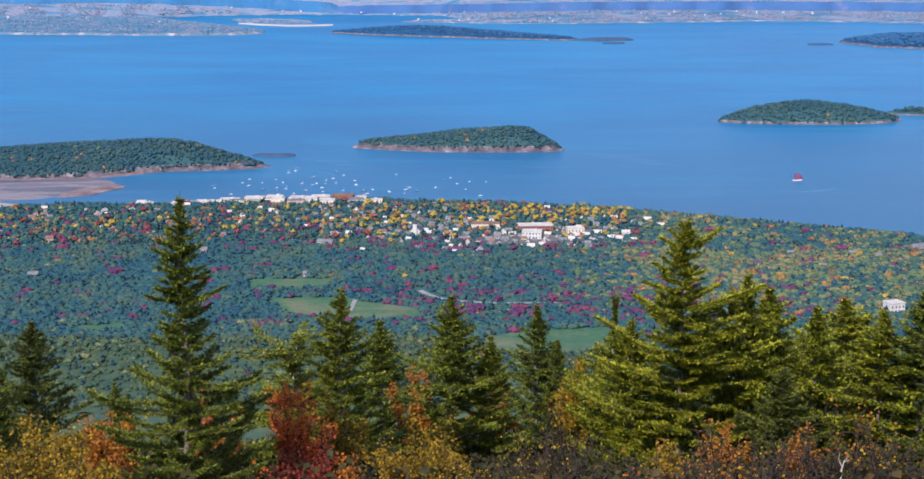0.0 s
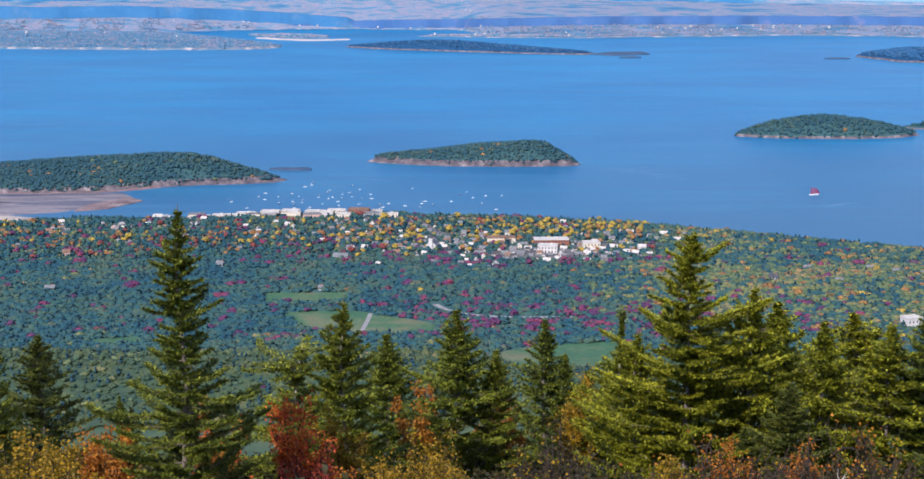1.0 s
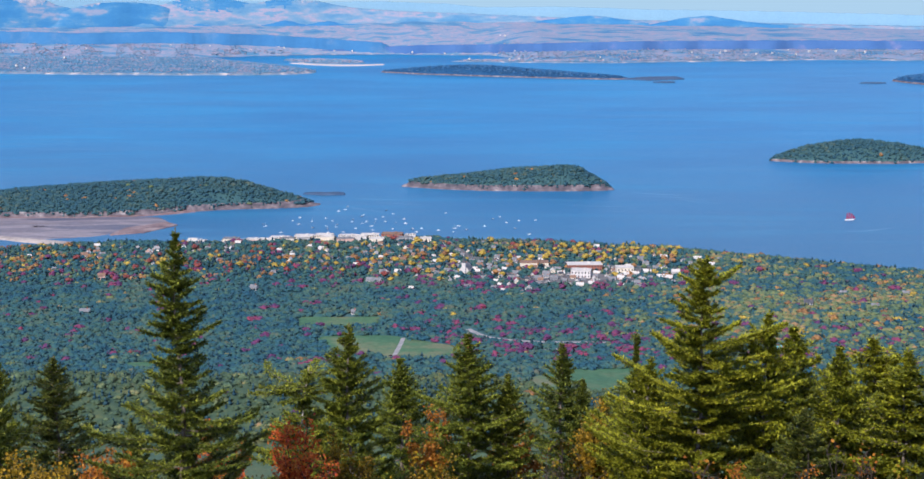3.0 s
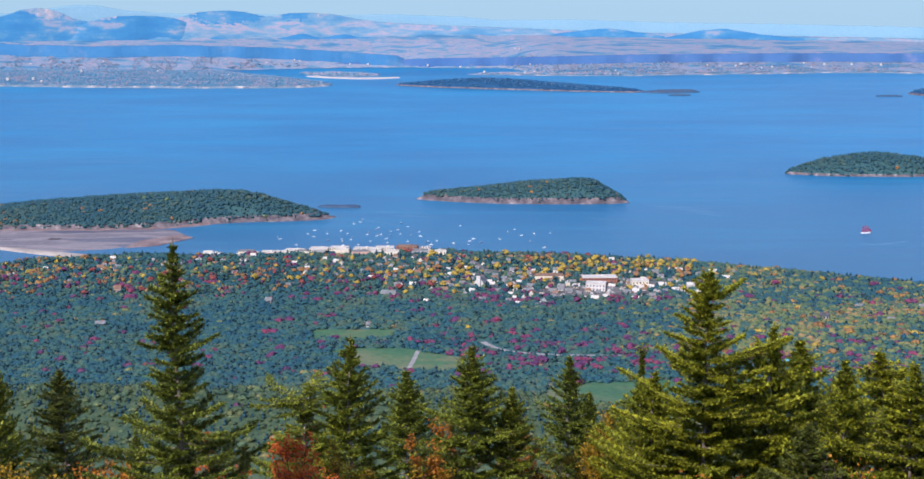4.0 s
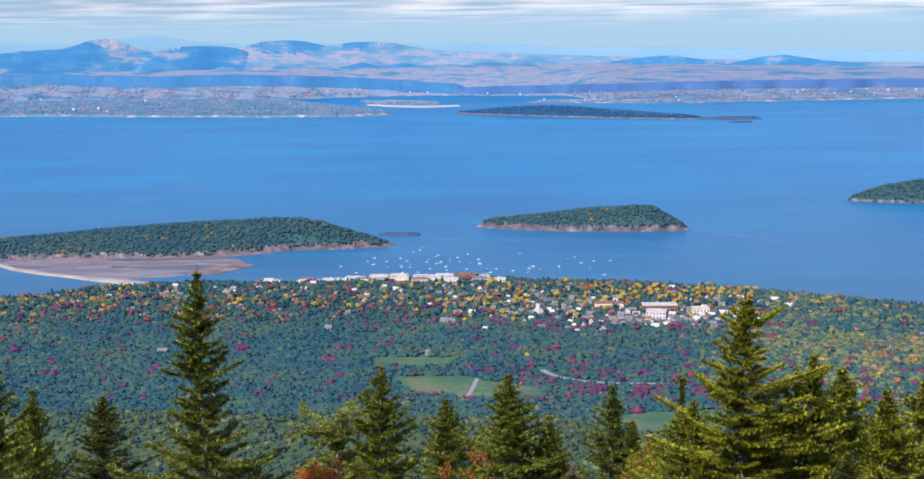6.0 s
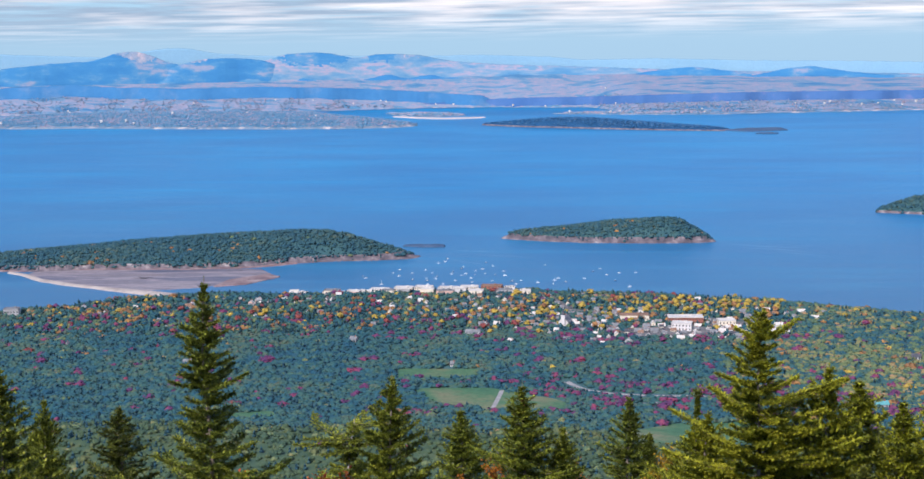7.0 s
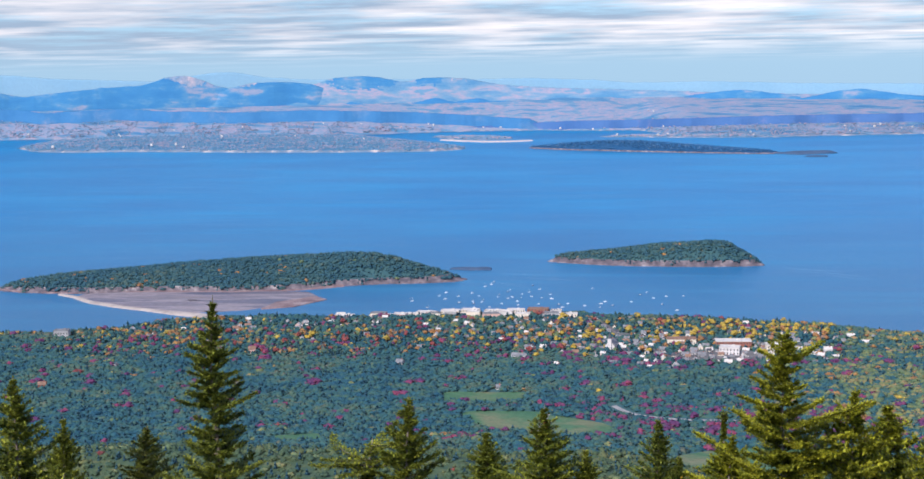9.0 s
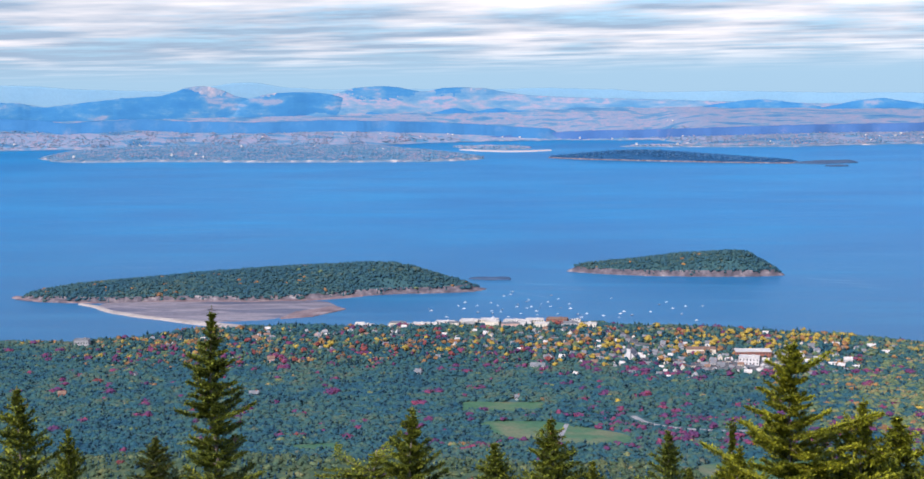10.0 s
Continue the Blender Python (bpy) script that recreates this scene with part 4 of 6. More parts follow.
# ---- town ----
def window_mesh():
    bm = bmesh.new()
    add_box(bm, -0.45, 0.45, -0.06, 0.06, -0.7, 0.7)
    return bm_mesh("window", bm, M["glass"])


WINDOW = window_mesh()


def gable(bm, w, d, z0, rise, over=0.35, thick=0.22):
    """A pitched roof of two slabs, the ridge along x."""
    for side in (-1, 1):
        a = Vector((0, side * (d / 2 + over), z0 - over * rise / (d / 2)))
        b = Vector((0, 0, z0 + rise))
        v = [bm.verts.new((sx * (w / 2 + over), p.y, p.z + dz)) for dz in (0, thick) for p in (a, b) for sx in (-1, 1)]
        for f in ((0, 1, 3, 2), (4, 6, 7, 5), (0, 4, 5, 1), (2, 3, 7, 6), (0, 2, 6, 4), (1, 5, 7, 3)):
            bm.faces.new([v[n] for n in f])


def house(m, w, d, h, rise, wall, roof, label, ell=False, group="town houses"):
    ob = thing("house", m, label, "house", group)
    bm = bmesh.new()
    add_box(bm, -w / 2, w / 2, -d / 2, d / 2, -1.2, h)
    for s in (-1, 1):
        v = [bm.verts.new((s * w / 2, y, z)) for y, z in ((-d / 2, h), (d / 2, h), (0, h + rise - 0.05))]
        bm.faces.new(v)
    if ell:
        add_box(bm, -w * 0.2, w * 0.25, -d / 2 - 2.6, -d / 2, -1.2, h * 0.62)
    part_of("wall", bm_mesh("wall", bm, M[wall]), ob)
    bm = bmesh.new()
    gable(bm, w, d, h, rise)
    if ell:
        v = [bm.verts.new(p) for p in ((-w * 0.2 - 0.3, -d / 2 - 2.9, h * 0.62), (w * 0.25 + 0.3, -d / 2 - 2.9, h * 0.62), (w * 0.25 + 0.3, -d / 2, h * 0.86), (-w * 0.2 - 0.3, -d / 2, h * 0.86))]
        bm.faces.new(v)
    part_of("roof", bm_mesh("roof", bm, M[roof]), ob)
    bm = bmesh.new()
    add_box(bm, w * 0.2, w * 0.2 + 0.8, -0.5, 0.3, h + rise * 0.4, h + rise + 0.9, 0.05)
    part_of("chimney", bm_mesh("chimney", bm, M["brick"]), ob)
    rows_z = [1.5] if h < 4 else [1.4, 3.7]
    for z in rows_z:
        for k in range(3):
            o = part_of("window", WINDOW, ob)
            o.location = (-w * 0.33 + k * w * 0.33, -d / 2 - (2.6 if ell and k == 1 and z < h * 0.4 else 0), z)
    for s in (-1, 1):
        o = part_of("window", WINDOW, ob)
        o.location, o.rotation_euler = (s * w / 2, 0, rows_z[-1]), (0, 0, radians(90))
    return ob


def block(m, w, d, h, wall, roof, label, cells, storeys, group="", name="commercial_building", category="building"):
    """A flat-roofed block with a parapet and rows of windows on its uphill face."""
    ob = thing(name, m, label, category, group)
    bm = bmesh.new()
    add_box(bm, -w / 2, w / 2, -d / 2, d / 2, -1.5, h, 0.08)
    part_of("wall", bm_mesh("wall", bm, M[wall]), ob)
    bm = bmesh.new()
    add_box(bm, -w / 2 + 0.4, w / 2 - 0.4, -d / 2 + 0.4, d / 2 - 0.4, h, h + 0.25)
    for x0, x1, y0, y1 in ((-w / 2 - 0.2, w / 2 + 0.2, -d / 2 - 0.2, -d / 2 + 0.3), (-w / 2 - 0.2, w / 2 + 0.2, d / 2 - 0.3, d / 2 + 0.2), (-w / 2 - 0.2, -w / 2 + 0.3, -d / 2 + 0.3, d / 2 - 0.3), (w / 2 - 0.3, w / 2 + 0.2, -d / 2 + 0.3, d / 2 - 0.3)):
        add_box(bm, x0, x1, y0, y1, h, h + 0.6)
    add_box(bm, w * 0.1, w * 0.1 + 2.4, 0.2, 2.2, h + 0.25, h + 1.5, 0.06)
    part_of("roof", bm_mesh("roof", bm, M[roof]), ob)
    for s in range(storeys):
        for k in range(cells):
            o = part_of("window", WINDOW, ob)
            o.location = (-w / 2 + (k + 0.5) * w / cells, -d / 2, 1.5 + s * 2.9)
    return ob


BUILT = []


def place(x, y, turn=0.0, up=0.0):
    BUILT.append((x, y))
    return pose(x, y, float(ground_z(x, y)) + up, 0, 0, turn)


def build_town():
    rng = np.random.RandomState(61)
    # the waterfront row
    row = [(-262, 1318, 22, 9, 6, "cream_clap", 8), (-241, 1322, 20, 10, 7.5, "white_clap", 8), (-219, 1325, 22, 10, 8, "cream_clap", 8), (-197, 1328, 19, 10, 8.5, "cream_clap", 6), (-177, 1325, 22, 10, 8.5, "cream_clap", 8),
           (-155, 1334, 20, 9, 8, "white_clap", 7), (-134, 1330, 21, 10, 8.5, "cream_clap", 8), (-113, 1338, 18, 10, 8, "brick", 6), (-96, 1333, 13, 9, 7, "white_clap", 4)]
    for x, y, w, d, h, wall, cells in row:
        block(place(x, y - 4 + rng.uniform(-7, 5), rng.uniform(-6, 4)), w * rng.uniform(0.75, 1.1), d, h * rng.uniform(0.38, 0.72), wall, "roof_pale" if wall != "brick" else "roof_brown", {"brick": "red brick waterfront block with a flat roof", "white_clap": "white waterfront block with a flat roof", "cream_clap": "cream waterfront block with a flat roof"}[wall], cells, 2, "waterfront buildings")
    for k in range(11):
        wall = ["cream_clap", "pink_clap", "white_clap", "cream_clap", "grey_clap"][k % 5]
        block(place(-262 + 17.5 * k + rng.uniform(-4, 4), 1311 + 0.4 * k + rng.uniform(-5, 4), rng.uniform(-12, 10)), rng.uniform(11, 18), rng.uniform(6, 9), rng.uniform(3.0, 5.2), wall, "roof_pale" if k % 3 else "roof_grey",
              {"cream_clap": "low cream shop block near the harbour", "pink_clap": "salmon shop block near the harbour", "white_clap": "white shop block near the harbour", "grey_clap": "grey shop block near the harbour"}[wall], 5, 1, "waterfront buildings")
    block(place(62, 1180, 4), 29, 12, 5.5, "brick", "roof_pale", "long red brick school with a pale flat roof", 12, 2, name="school", category="school")
    block(place(58, 1150, -8), 16, 10, 6, "white_clap", "roof_pale", "white town block with a flat roof", 6, 2)
    block(place(95, 1168, 5), 14, 10, 6, "cream_clap", "roof_pale", "cream town block with a flat roof", 5, 2)
    block(place(20, 1192, 3), 24, 10, 5, "cream_clap", "roof_brown", "low cream hall with a brown roof", 8, 1)
    block(place(284, 905, 18), 11, 9, 6.5, "white_clap", "roof_pale", "lone pale square house among trees", 4, 2, name="villa", category="house")
    block(place(-300, 1330, -5), 17, 7, 4, "grey_clap", "roof_pale", "grey harbour shed on a pier", 5, 1, name="harbour_shed", category="shed")
    block(place(-528, 1190, 10), 13, 8, 7, "grey_clap", "roof_grey", "large grey inn above the shore", 5, 2, name="inn", category="hotel")
    # pitched houses, thickest in the middle of the town
    walls = [("white_clap", "white clapboard"), ("cream_clap", "cream painted"), ("grey_clap", "grey shingled"), ("pink_clap", "salmon painted"), ("brick", "red brick")]
    roofs = [("roof_grey", "grey"), ("roof_dark", "dark"), ("roof_brown", "brown"), ("roof_pale", "pale")]
    shapes = []
    for k in range(18):
        wl, rf = walls[[0, 2, 1, 2, 0, 1, 3, 0, 2][k % 9]], roofs[[0, 3, 1, 0, 2, 3, 0][k % 7]]
        w, d, h, rise = rng.uniform(5.0, 8.0), rng.uniform(4.0, 5.2), rng.choice([2.0, 2.5, 3.0]), rng.uniform(1.8, 2.6)
        shapes.append((w, d, h, rise, wl[0], rf[0], f"{wl[1]} gabled house with a {rf[1]} shingle roof", k % 3 == 0))
    made = [None] * 18
    spots = [(-70, 1290, 100, 26, 24), (-205, 1285, 110, 30, 24), (-330, 1270, 95, 30, 15), (20, 1215, 85, 34, 62), (70, 1165, 55, 28, 56), (-40, 1190, 80, 34, 44), (-130, 1235, 100, 34, 34), (150, 1215, 40, 20, 9),
             (-420, 1225, 80, 26, 12), (5, 1125, 60, 18, 16), (70, 1132, 45, 14, 18), (-250, 1210, 120, 30, 8), (230, 1080, 100, 50, 3), (-430, 1110, 90, 50, 3), (330, 1080, 40, 30, 3)]
    for cx, cy, sx, sy, many in spots:
        got, tries = 0, 0
        while got < many and tries < many * 30:
            tries += 1
            x, y = cx + rng.normal() * sx * 0.6, cy + rng.normal() * sy * 0.6
            if y > float(shore_y(np.array(x))) - 12 or any(abs(x - a) < 6.5 and abs(y - b) < 6.0 for a, b in BUILT):
                continue
            k = rng.randint(18)
            m = place(x, y, rng.choice([0, 0, 90, 15, -20, 70]) + rng.uniform(-8, 8), -0.7)
            if made[k] is None:
                ob = made[k] = house(m, *shapes[k][:7], ell=shapes[k][7])
            else:
                ob = copy_thing(made[k], m)
            ob.scale = [rng.uniform(0.52, 0.86)] * 3
            got += 1
    # houses that stand apart in the woods
    lone = [("grey_clap", "roof_teal", 172, 903, 12, 12, 6, 4, "low pale house with a teal roof in the woods"), ("white_clap", "roof_grey", -111, 1127, -8, 17, 7, 4.2, "long white house with a grey roof at the wood's edge"),
            ("pink_clap", "roof_brown", -337, 1136, 20, 8, 6.5, 5, "salmon house with a brown roof among trees"), ("brick", "roof_brown", -462, 1002, 15, 8, 6, 4.5, "red house deep in the woods"),
            ("grey_clap", "roof_grey", -203, 1094, -20, 8, 6, 4, "grey house with a grey roof among trees"), ("grey_clap", "roof_grey", -315, 1016, 10, 10, 6, 3.4, "low grey house in a small clearing"),
            ("grey_clap", "roof_dark", 218, 1023, -15, 9, 6, 3.6, "grey house with a dark roof in the woods"), ("brick", "roof_grey", 362, 1105, 30, 20, 8, 4.6, "long brick house above the eastern shore"),
            ("white_clap", "roof_grey", -116, 1022, 5, 4.5, 4, 2.6, "small white farmhouse by a field"), ("white_clap", "roof_pale", 137, 1165, 10, 9, 6, 5, "white house with a pale roof at the town's edge")]
    for wl, rf, x, y, turn, w, d, h, words in lone:
        house(place(x, y, turn), w * 0.7, d * 0.75, h * 0.75, 1.8, wl, rf, words, ell=w > 12, group="lone houses")
    # church with a steeple
    m = place(-38, 1172, 80)
    ch = house(m, 14, 8, 5.2, 4, "white_clap", "roof_grey", "white church with a square steeple", group="town church")
    ch.name = "church"
    tagged(ch, category="church")
    bm = bmesh.new()
    add_box(bm, -8.6, -5.4, -1.6, 1.6, -1, 11, 0.05)
    part_of("steeple", bm_mesh("steeple", bm, M["white_clap"]), ch)
    bm = bmesh.new()
    bmesh.ops.create_cone(bm, cap_ends=True, segments=8, radius1=1.9, radius2=0.05, depth=5, matrix=Matrix.Translation((-7, 0, 13.5)))
    part_of("spire", bm_mesh("spire", bm, M["roof_dark"]), ch)


build_town()


def build_farmsteads():
    """White farmhouses across the bay, a few strokes wide, on the mainland and on its low neck."""
    rng = np.random.RandomState(64)
    first = None
    out = [(-26.2, 47.9), (-24.9, 49.1), (-21.5, 51.1), (-13.5, 46.7), (-9.7, 44.8), (-9.1, 49.6), (-9.3, 48.8), (-7.1, 51.5), (-4.0, 53.2), (-2.7, 54.0), (-0.5, 41.5), (-0.3, 42.0), (0.1, 52.9), (3.5, 57.0), (7.1, 53.1), (7.3, 56.5), (8.2, 53.6), (7.6, 53.6), (-16.7, 48.2), (-19.4, 48.9),
           (8.4, 52.2), (10.2, 53.2), (10.8, 51.3), (11.6, 52.2), (12.6, 51.8), (13.7, 52.3), (9.2, 55.0), (9.6, 54.1), (11.1, 54.0), (-12.0, 47.6), (-10.4, 50.2), (-6.4, 52.2)]
    r = plain_radius(np.array([a for a, _ in out]), np.array([d for _, d in out]))
    spots = [(q * math.sin(radians(a)), q * math.cos(radians(a))) for (a, _), q in zip(out, r)]
    spots = [(x, y, float(ground_z(x, y))) for x, y in spots]
    for x, y in ((-1688, 3790), (-1398, 3785), (-1330, 3793), (-1290, 3740), (-1261, 3991), (-1648, 4199), (-821, 3895), (-1050, 4020)):
        spots.append((x, y, float(neck_z(np.array(x), np.array(y))[0]) + 2.5))
    spots += [(-128, 4222, 5.0), (-8, 4200, 5.0), (264, 4170, 5.0)]
    for x, y, z in spots:
        m = pose(x, y, z + 1.2, 0, 0, rng.uniform(-40, 40))
        if first is None:
            ob = first = house(m, 7.5, 5.5, 4.0, 2.2, "white_clap", "roof_pale", "white farmhouse with a pale roof across the bay", group="far farmsteads")
        else:
            ob = copy_thing(first, m)
        ob.scale = [rng.uniform(0.45, 0.9)] * 3


build_farmsteads()


# ---- roads, yards and fields: thin sheets laid on the ground ----
def sheet(name, label, category, plan, mat, lift=0.12):
    """A patch of ground of another kind, following the land."""
    c, radius = outline_fn(plan)
    t, q = np.linspace(-np.pi, np.pi, 65)[:-1], np.linspace(0.02, 1, 9)
    rr = radius(t)
    rr = (rr + np.roll(rr, 1) + np.roll(rr, -1)) / 3
    x, y = c[0] + q[:, None] * rr * np.cos(t), c[1] + q[:, None] * rr * np.sin(t)
    z = ground_z(x, y) + lift
    v = np.stack([x, y, z], -1).reshape(-1, 3)
    i, j = np.meshgrid(np.arange(8), np.arange(64), indexing="ij")
    a, b = (i * 64 + j).ravel(), (i * 64 + (j + 1) % 64).ravel()
    f = np.concatenate([np.stack([a, b, b + 64], -1), np.stack([a, b + 64, a + 64], -1)])
    CLEAR.append((c, radius, 1.0))
    return thing(name, Matrix(), label, category, me=mesh_of(name, v, f, mat), kind="structure")


def road(name, label, pts, width, mat, lift=0.2, clear=3.0):
    p = np.array(pts, float)
    s = np.concatenate([[0], np.cumsum(np.hypot(*np.diff(p, axis=0).T))])
    u = np.linspace(0, s[-1], max(8, int(s[-1] / 4)))
    x, y = np.interp(u, s, p[:, 0]), np.interp(u, s, p[:, 1])
    for _ in range(3):
        x[1:-1], y[1:-1] = (x[:-2] + x[1:-1] + x[2:]) / 3, (y[:-2] + y[1:-1] + y[2:]) / 3
    dx, dy = np.gradient(x), np.gradient(y)
    n = np.hypot(dx, dy)
    ax, ay = x - dy / n * width / 2, y + dx / n * width / 2
    bx, by = x + dy / n * width / 2, y - dx / n * width / 2
    z = ground_z(x, y) + lift
    v = np.concatenate([np.stack([ax, ay, z], -1), np.stack([bx, by, z], -1)])
    k = np.arange(len(u) - 1)
    LANES.append((x, y, width / 2 + clear))
    return thing(name, Matrix(), label, "road", me=mesh_of(name, v, np.stack([k + len(u), k + 1 + len(u), k + 1, k], -1), mat), kind="structure")


CLEAR, LANES = [], []
sheet("field", "mown green field in the woods", "field", [(-155, 1012), (-95, 1014), (-92, 985), (-110, 975), (-150, 978)], M["meadow"])
sheet("field", "green field crossed by a lane", "field", [(-135, 942), (-82, 950), (-30, 912), (-26, 884), (-45, 872), (-72, 880), (-120, 905)], M["meadow"])
sheet("field", "grassy clearing below the woods", "field", [(10, 815), (40, 850), (95, 866), (88, 815), (70, 775), (22, 775)], M["meadow"])
sheet("field", "small clearing with pale grass", "field", [(-245, 860), (-215, 868), (-205, 845), (-235, 838)], M["meadow"])
sheet("parking_lot", "grey asphalt yard in the town", "parking lot", [(20, 1160), (75, 1165), (95, 1140), (60, 1125), (15, 1130)], M["asphalt"])
sheet("parking_lot", "grey asphalt yard by the school", "parking lot", [(80, 1195), (120, 1192), (118, 1172), (84, 1172)], M["asphalt"])
road("road", "pale gravel road through a graveyard", [(-30, 978), (-18, 955), (0, 942), (29, 932), (66, 930)], 4.5, M["gravel"], clear=5)
road("road", "pale road bend below the town", [(15, 905), (34, 912), (52, 900)], 3.5, M["gravel"], clear=4)
road("lane", "pale lane across a field", [(-73, 942), (-73.5, 920), (-75, 884)], 3.0, M["gravel"], clear=1.5)
road("road", "town street of grey asphalt", [(-420, 1250), (-250, 1262), (-60, 1250), (60, 1205), (150, 1195), (380, 1110)], 6, M["asphalt"], clear=1)
road("road", "town street of grey asphalt", [(-60, 1318), (-40, 1250), (0, 1160), (40, 1100)], 6, M["asphalt"], clear=1)


# ---- lowland woods ----
def wooded(x, y, margin, side, back, front):
    """True where trees may stand: off the shore, the fields, the roads and the houses."""
    keep = y < shore_y(x) - 3 - margin
    for c, radius, k in CLEAR:
        d, a = np.hypot(x - c[0], y - c[1]), np.arctan2(y - c[1], x - c[0])
        keep &= d > radius(a) * k + margin
    for lx, ly, wide in LANES:
        for k in range(0, len(x), 20000):
            near = np.min(np.hypot(x[k:k + 20000, None] - lx[None, ::2], y[k:k + 20000, None] - ly[None, ::2]), axis=1)
            keep[k:k + 20000] &= near > wide + margin
    b = np.array(BUILT)
    for k in range(0, len(x), 4000):
        dx = np.abs(x[k:k + 4000, None] - b[None, :, 0])
        dy = y[k:k + 4000, None] - b[None, :, 1]
        keep[k:k + 4000] &= ~((dx < side) & (dy < back) & (dy > -front)).any(1)
    return keep


def town_share(x, y):
    return np.clip(1 - np.abs(y - 1232 - 0.08 * x) / 105, 0, 1) * np.clip((x + 560) / 100, 0, 1) * np.clip((175 - x) / 60, 0, 1)


def closed_canopy():
    """The lower storey of leaves that closes the gaps between the crowns."""
    xs, ys = np.arange(-740, 545, 3.0), np.arange(640, 1350, 3.0)
    gx, gy = np.meshgrid(xs, ys)
    x, y = gx.ravel(), gy.ravel()
    ok = wooded(x, y, 3.0, 7.0, 6.0, 7.0) & (town_share(x, y) < 0.2) & (x > -0.62 * y - 30) & (x < 0.42 * y + 30)
    z = ground_z(x, y) + np.where(y < 820, 0.5, 1.3) + 0.8 * value_noise(x, y, 9, 95) + 0.6 * value_noise(x, y, 5, 96)
    z = np.where(ok, z, ground_z(x, y) - 0.5)
    w = len(xs)
    i, j = np.meshgrid(np.arange(len(ys) - 1), np.arange(w - 1), indexing="ij")
    p = (i * w + j).ravel()
    q = np.stack([p, p + 1, p + w + 1, p + w], -1)
    q = q[ok[q].any(1)]
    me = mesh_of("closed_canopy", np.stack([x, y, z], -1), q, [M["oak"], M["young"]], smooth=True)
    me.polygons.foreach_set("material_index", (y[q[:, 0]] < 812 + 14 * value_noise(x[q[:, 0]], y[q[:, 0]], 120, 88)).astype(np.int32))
    thing("closed_canopy", Matrix(), "leafy lower storey of the lowland woods", "woods", me=me, kind="stuff")


def lowland_woods():
    rng = np.random.RandomState(71)
    y = 655.0
    spots = []
    while y < 1362:
        s = 4.6 if y < 825 else (4.4 if y < 930 else 4.6)
        x = np.arange(-0.60 * y - 20, 0.40 * y + 20, s)
        spots.append(np.stack([x + rng.uniform(-0.5, 0.5, len(x)) * s, y + rng.uniform(-0.5, 0.5, len(x)) * s, 0 * x + s], -1))
        y += s * 1.02
    p = np.concatenate(spots)
    x, y, s = p.T
    keep = wooded(x, y, 0.0, 3.2, 3.0, 4.4)
    x, y, s = x[keep], y[keep], s[keep]
    z = ground_z(x, y)
    town = town_share(x, y)
    patch, patch2 = value_noise(x, y, 70, 80), value_noise(x, y, 26, 81)
    # the sun patch east of town is put in through paler tree colours
    sunny = np.clip((x - 60) / 110, 0, 1) * np.clip((y - 850) / 120, 0, 1) * np.clip((1150 - y) / 70, 0.5, 1)
    knoll = np.clip((812 + 14 * value_noise(x, y, 120, 88) - y) / 14, 0, 1)
    u = rng.uniform(0, 1, len(x))
    kind = np.full(len(x), 0)
    west = np.clip((-380 - x) / 60, 0, 1) * np.clip((y - 1190) / 20, 0, 1)
    blot, blot2, blot3 = value_noise(x, y, 15, 84), value_noise(x, y, 15, 85), value_noise(x, y, 13, 86)
    east = np.clip((x + 130) / 80, 0, 1)
    gold_p = 0.0002 + town * (0.03 + 0.07 * east + 0.34 * east * (blot > 0.45)) + 0.01 * sunny + west * (0.02 + 0.22 * (blot > 0.5))
    amber_p = 0.0004 + town * (0.05 + 0.30 * (blot2 > 0.5)) + 0.02 * sunny + 0.45 * sunny * (blot2 > 0.65) + west * (0.02 + 0.28 * (blot2 > 0.45))
    scar_p = 0.0003 + town * (0.012 + 0.3 * (blot3 > 0.8)) + 0.2 * sunny * (blot3 > 1.0)
    plum_p = 0.002 + (y > 850) * (0.75 * (patch2 > 0.55) * (patch > 0.28) + 0.006 * (patch > 0.2)) + 0.6 * town * (y < 1190) * (blot3 < -0.3) + 0.35 * (blot3 > 0.38) * np.exp(-(((x - 75) / 130) ** 2) - ((y - 945) / 70) ** 2)
    belt = np.exp(-(((x - 10) / 150) ** 2) - ((y - 1122 - 0.05 * x) / 22) ** 2) + 0.8 * np.exp(-(((x - 60) / 190) ** 2) - ((y - 930) / 55) ** 2)
    plum_p = plum_p * (1 - 0.85 * sunny) + 0.48 * belt * (value_noise(x, y, 34, 89) > 0.05)
    lime_p = 0.004 + 0.03 * (patch > 0.4) + 0.14 * town + sunny * np.where(patch2 > -0.1, 0.80, 0.40) + 0.12 * knoll
    cut = np.cumsum(np.stack([gold_p, amber_p, scar_p, plum_p, lime_p]), 0) * np.clip(1 - knoll * 0.5, 0.5, 1)
    for n in range(5):
        kind = np.where((u >= (cut[n - 1] if n else 0)) & (u < cut[n]), n + 1, kind)
    rest = kind == 0
    fir = rest & (rng.uniform(0, 1, len(x)) < 0.16 + 0.22 * (patch < -0.25) + 0.10 * (x > 260) * (y > 1090))
    kind[fir] = 6
    young = rest & ~fir & (rng.uniform(0, 1, len(x)) < knoll)
    kind[young] = 7
    h = np.where(y < 825, rng.uniform(3.4, 6.0, len(x)), rng.uniform(3.9, 6.9, len(x)) * (1 + 0.18 * patch2))
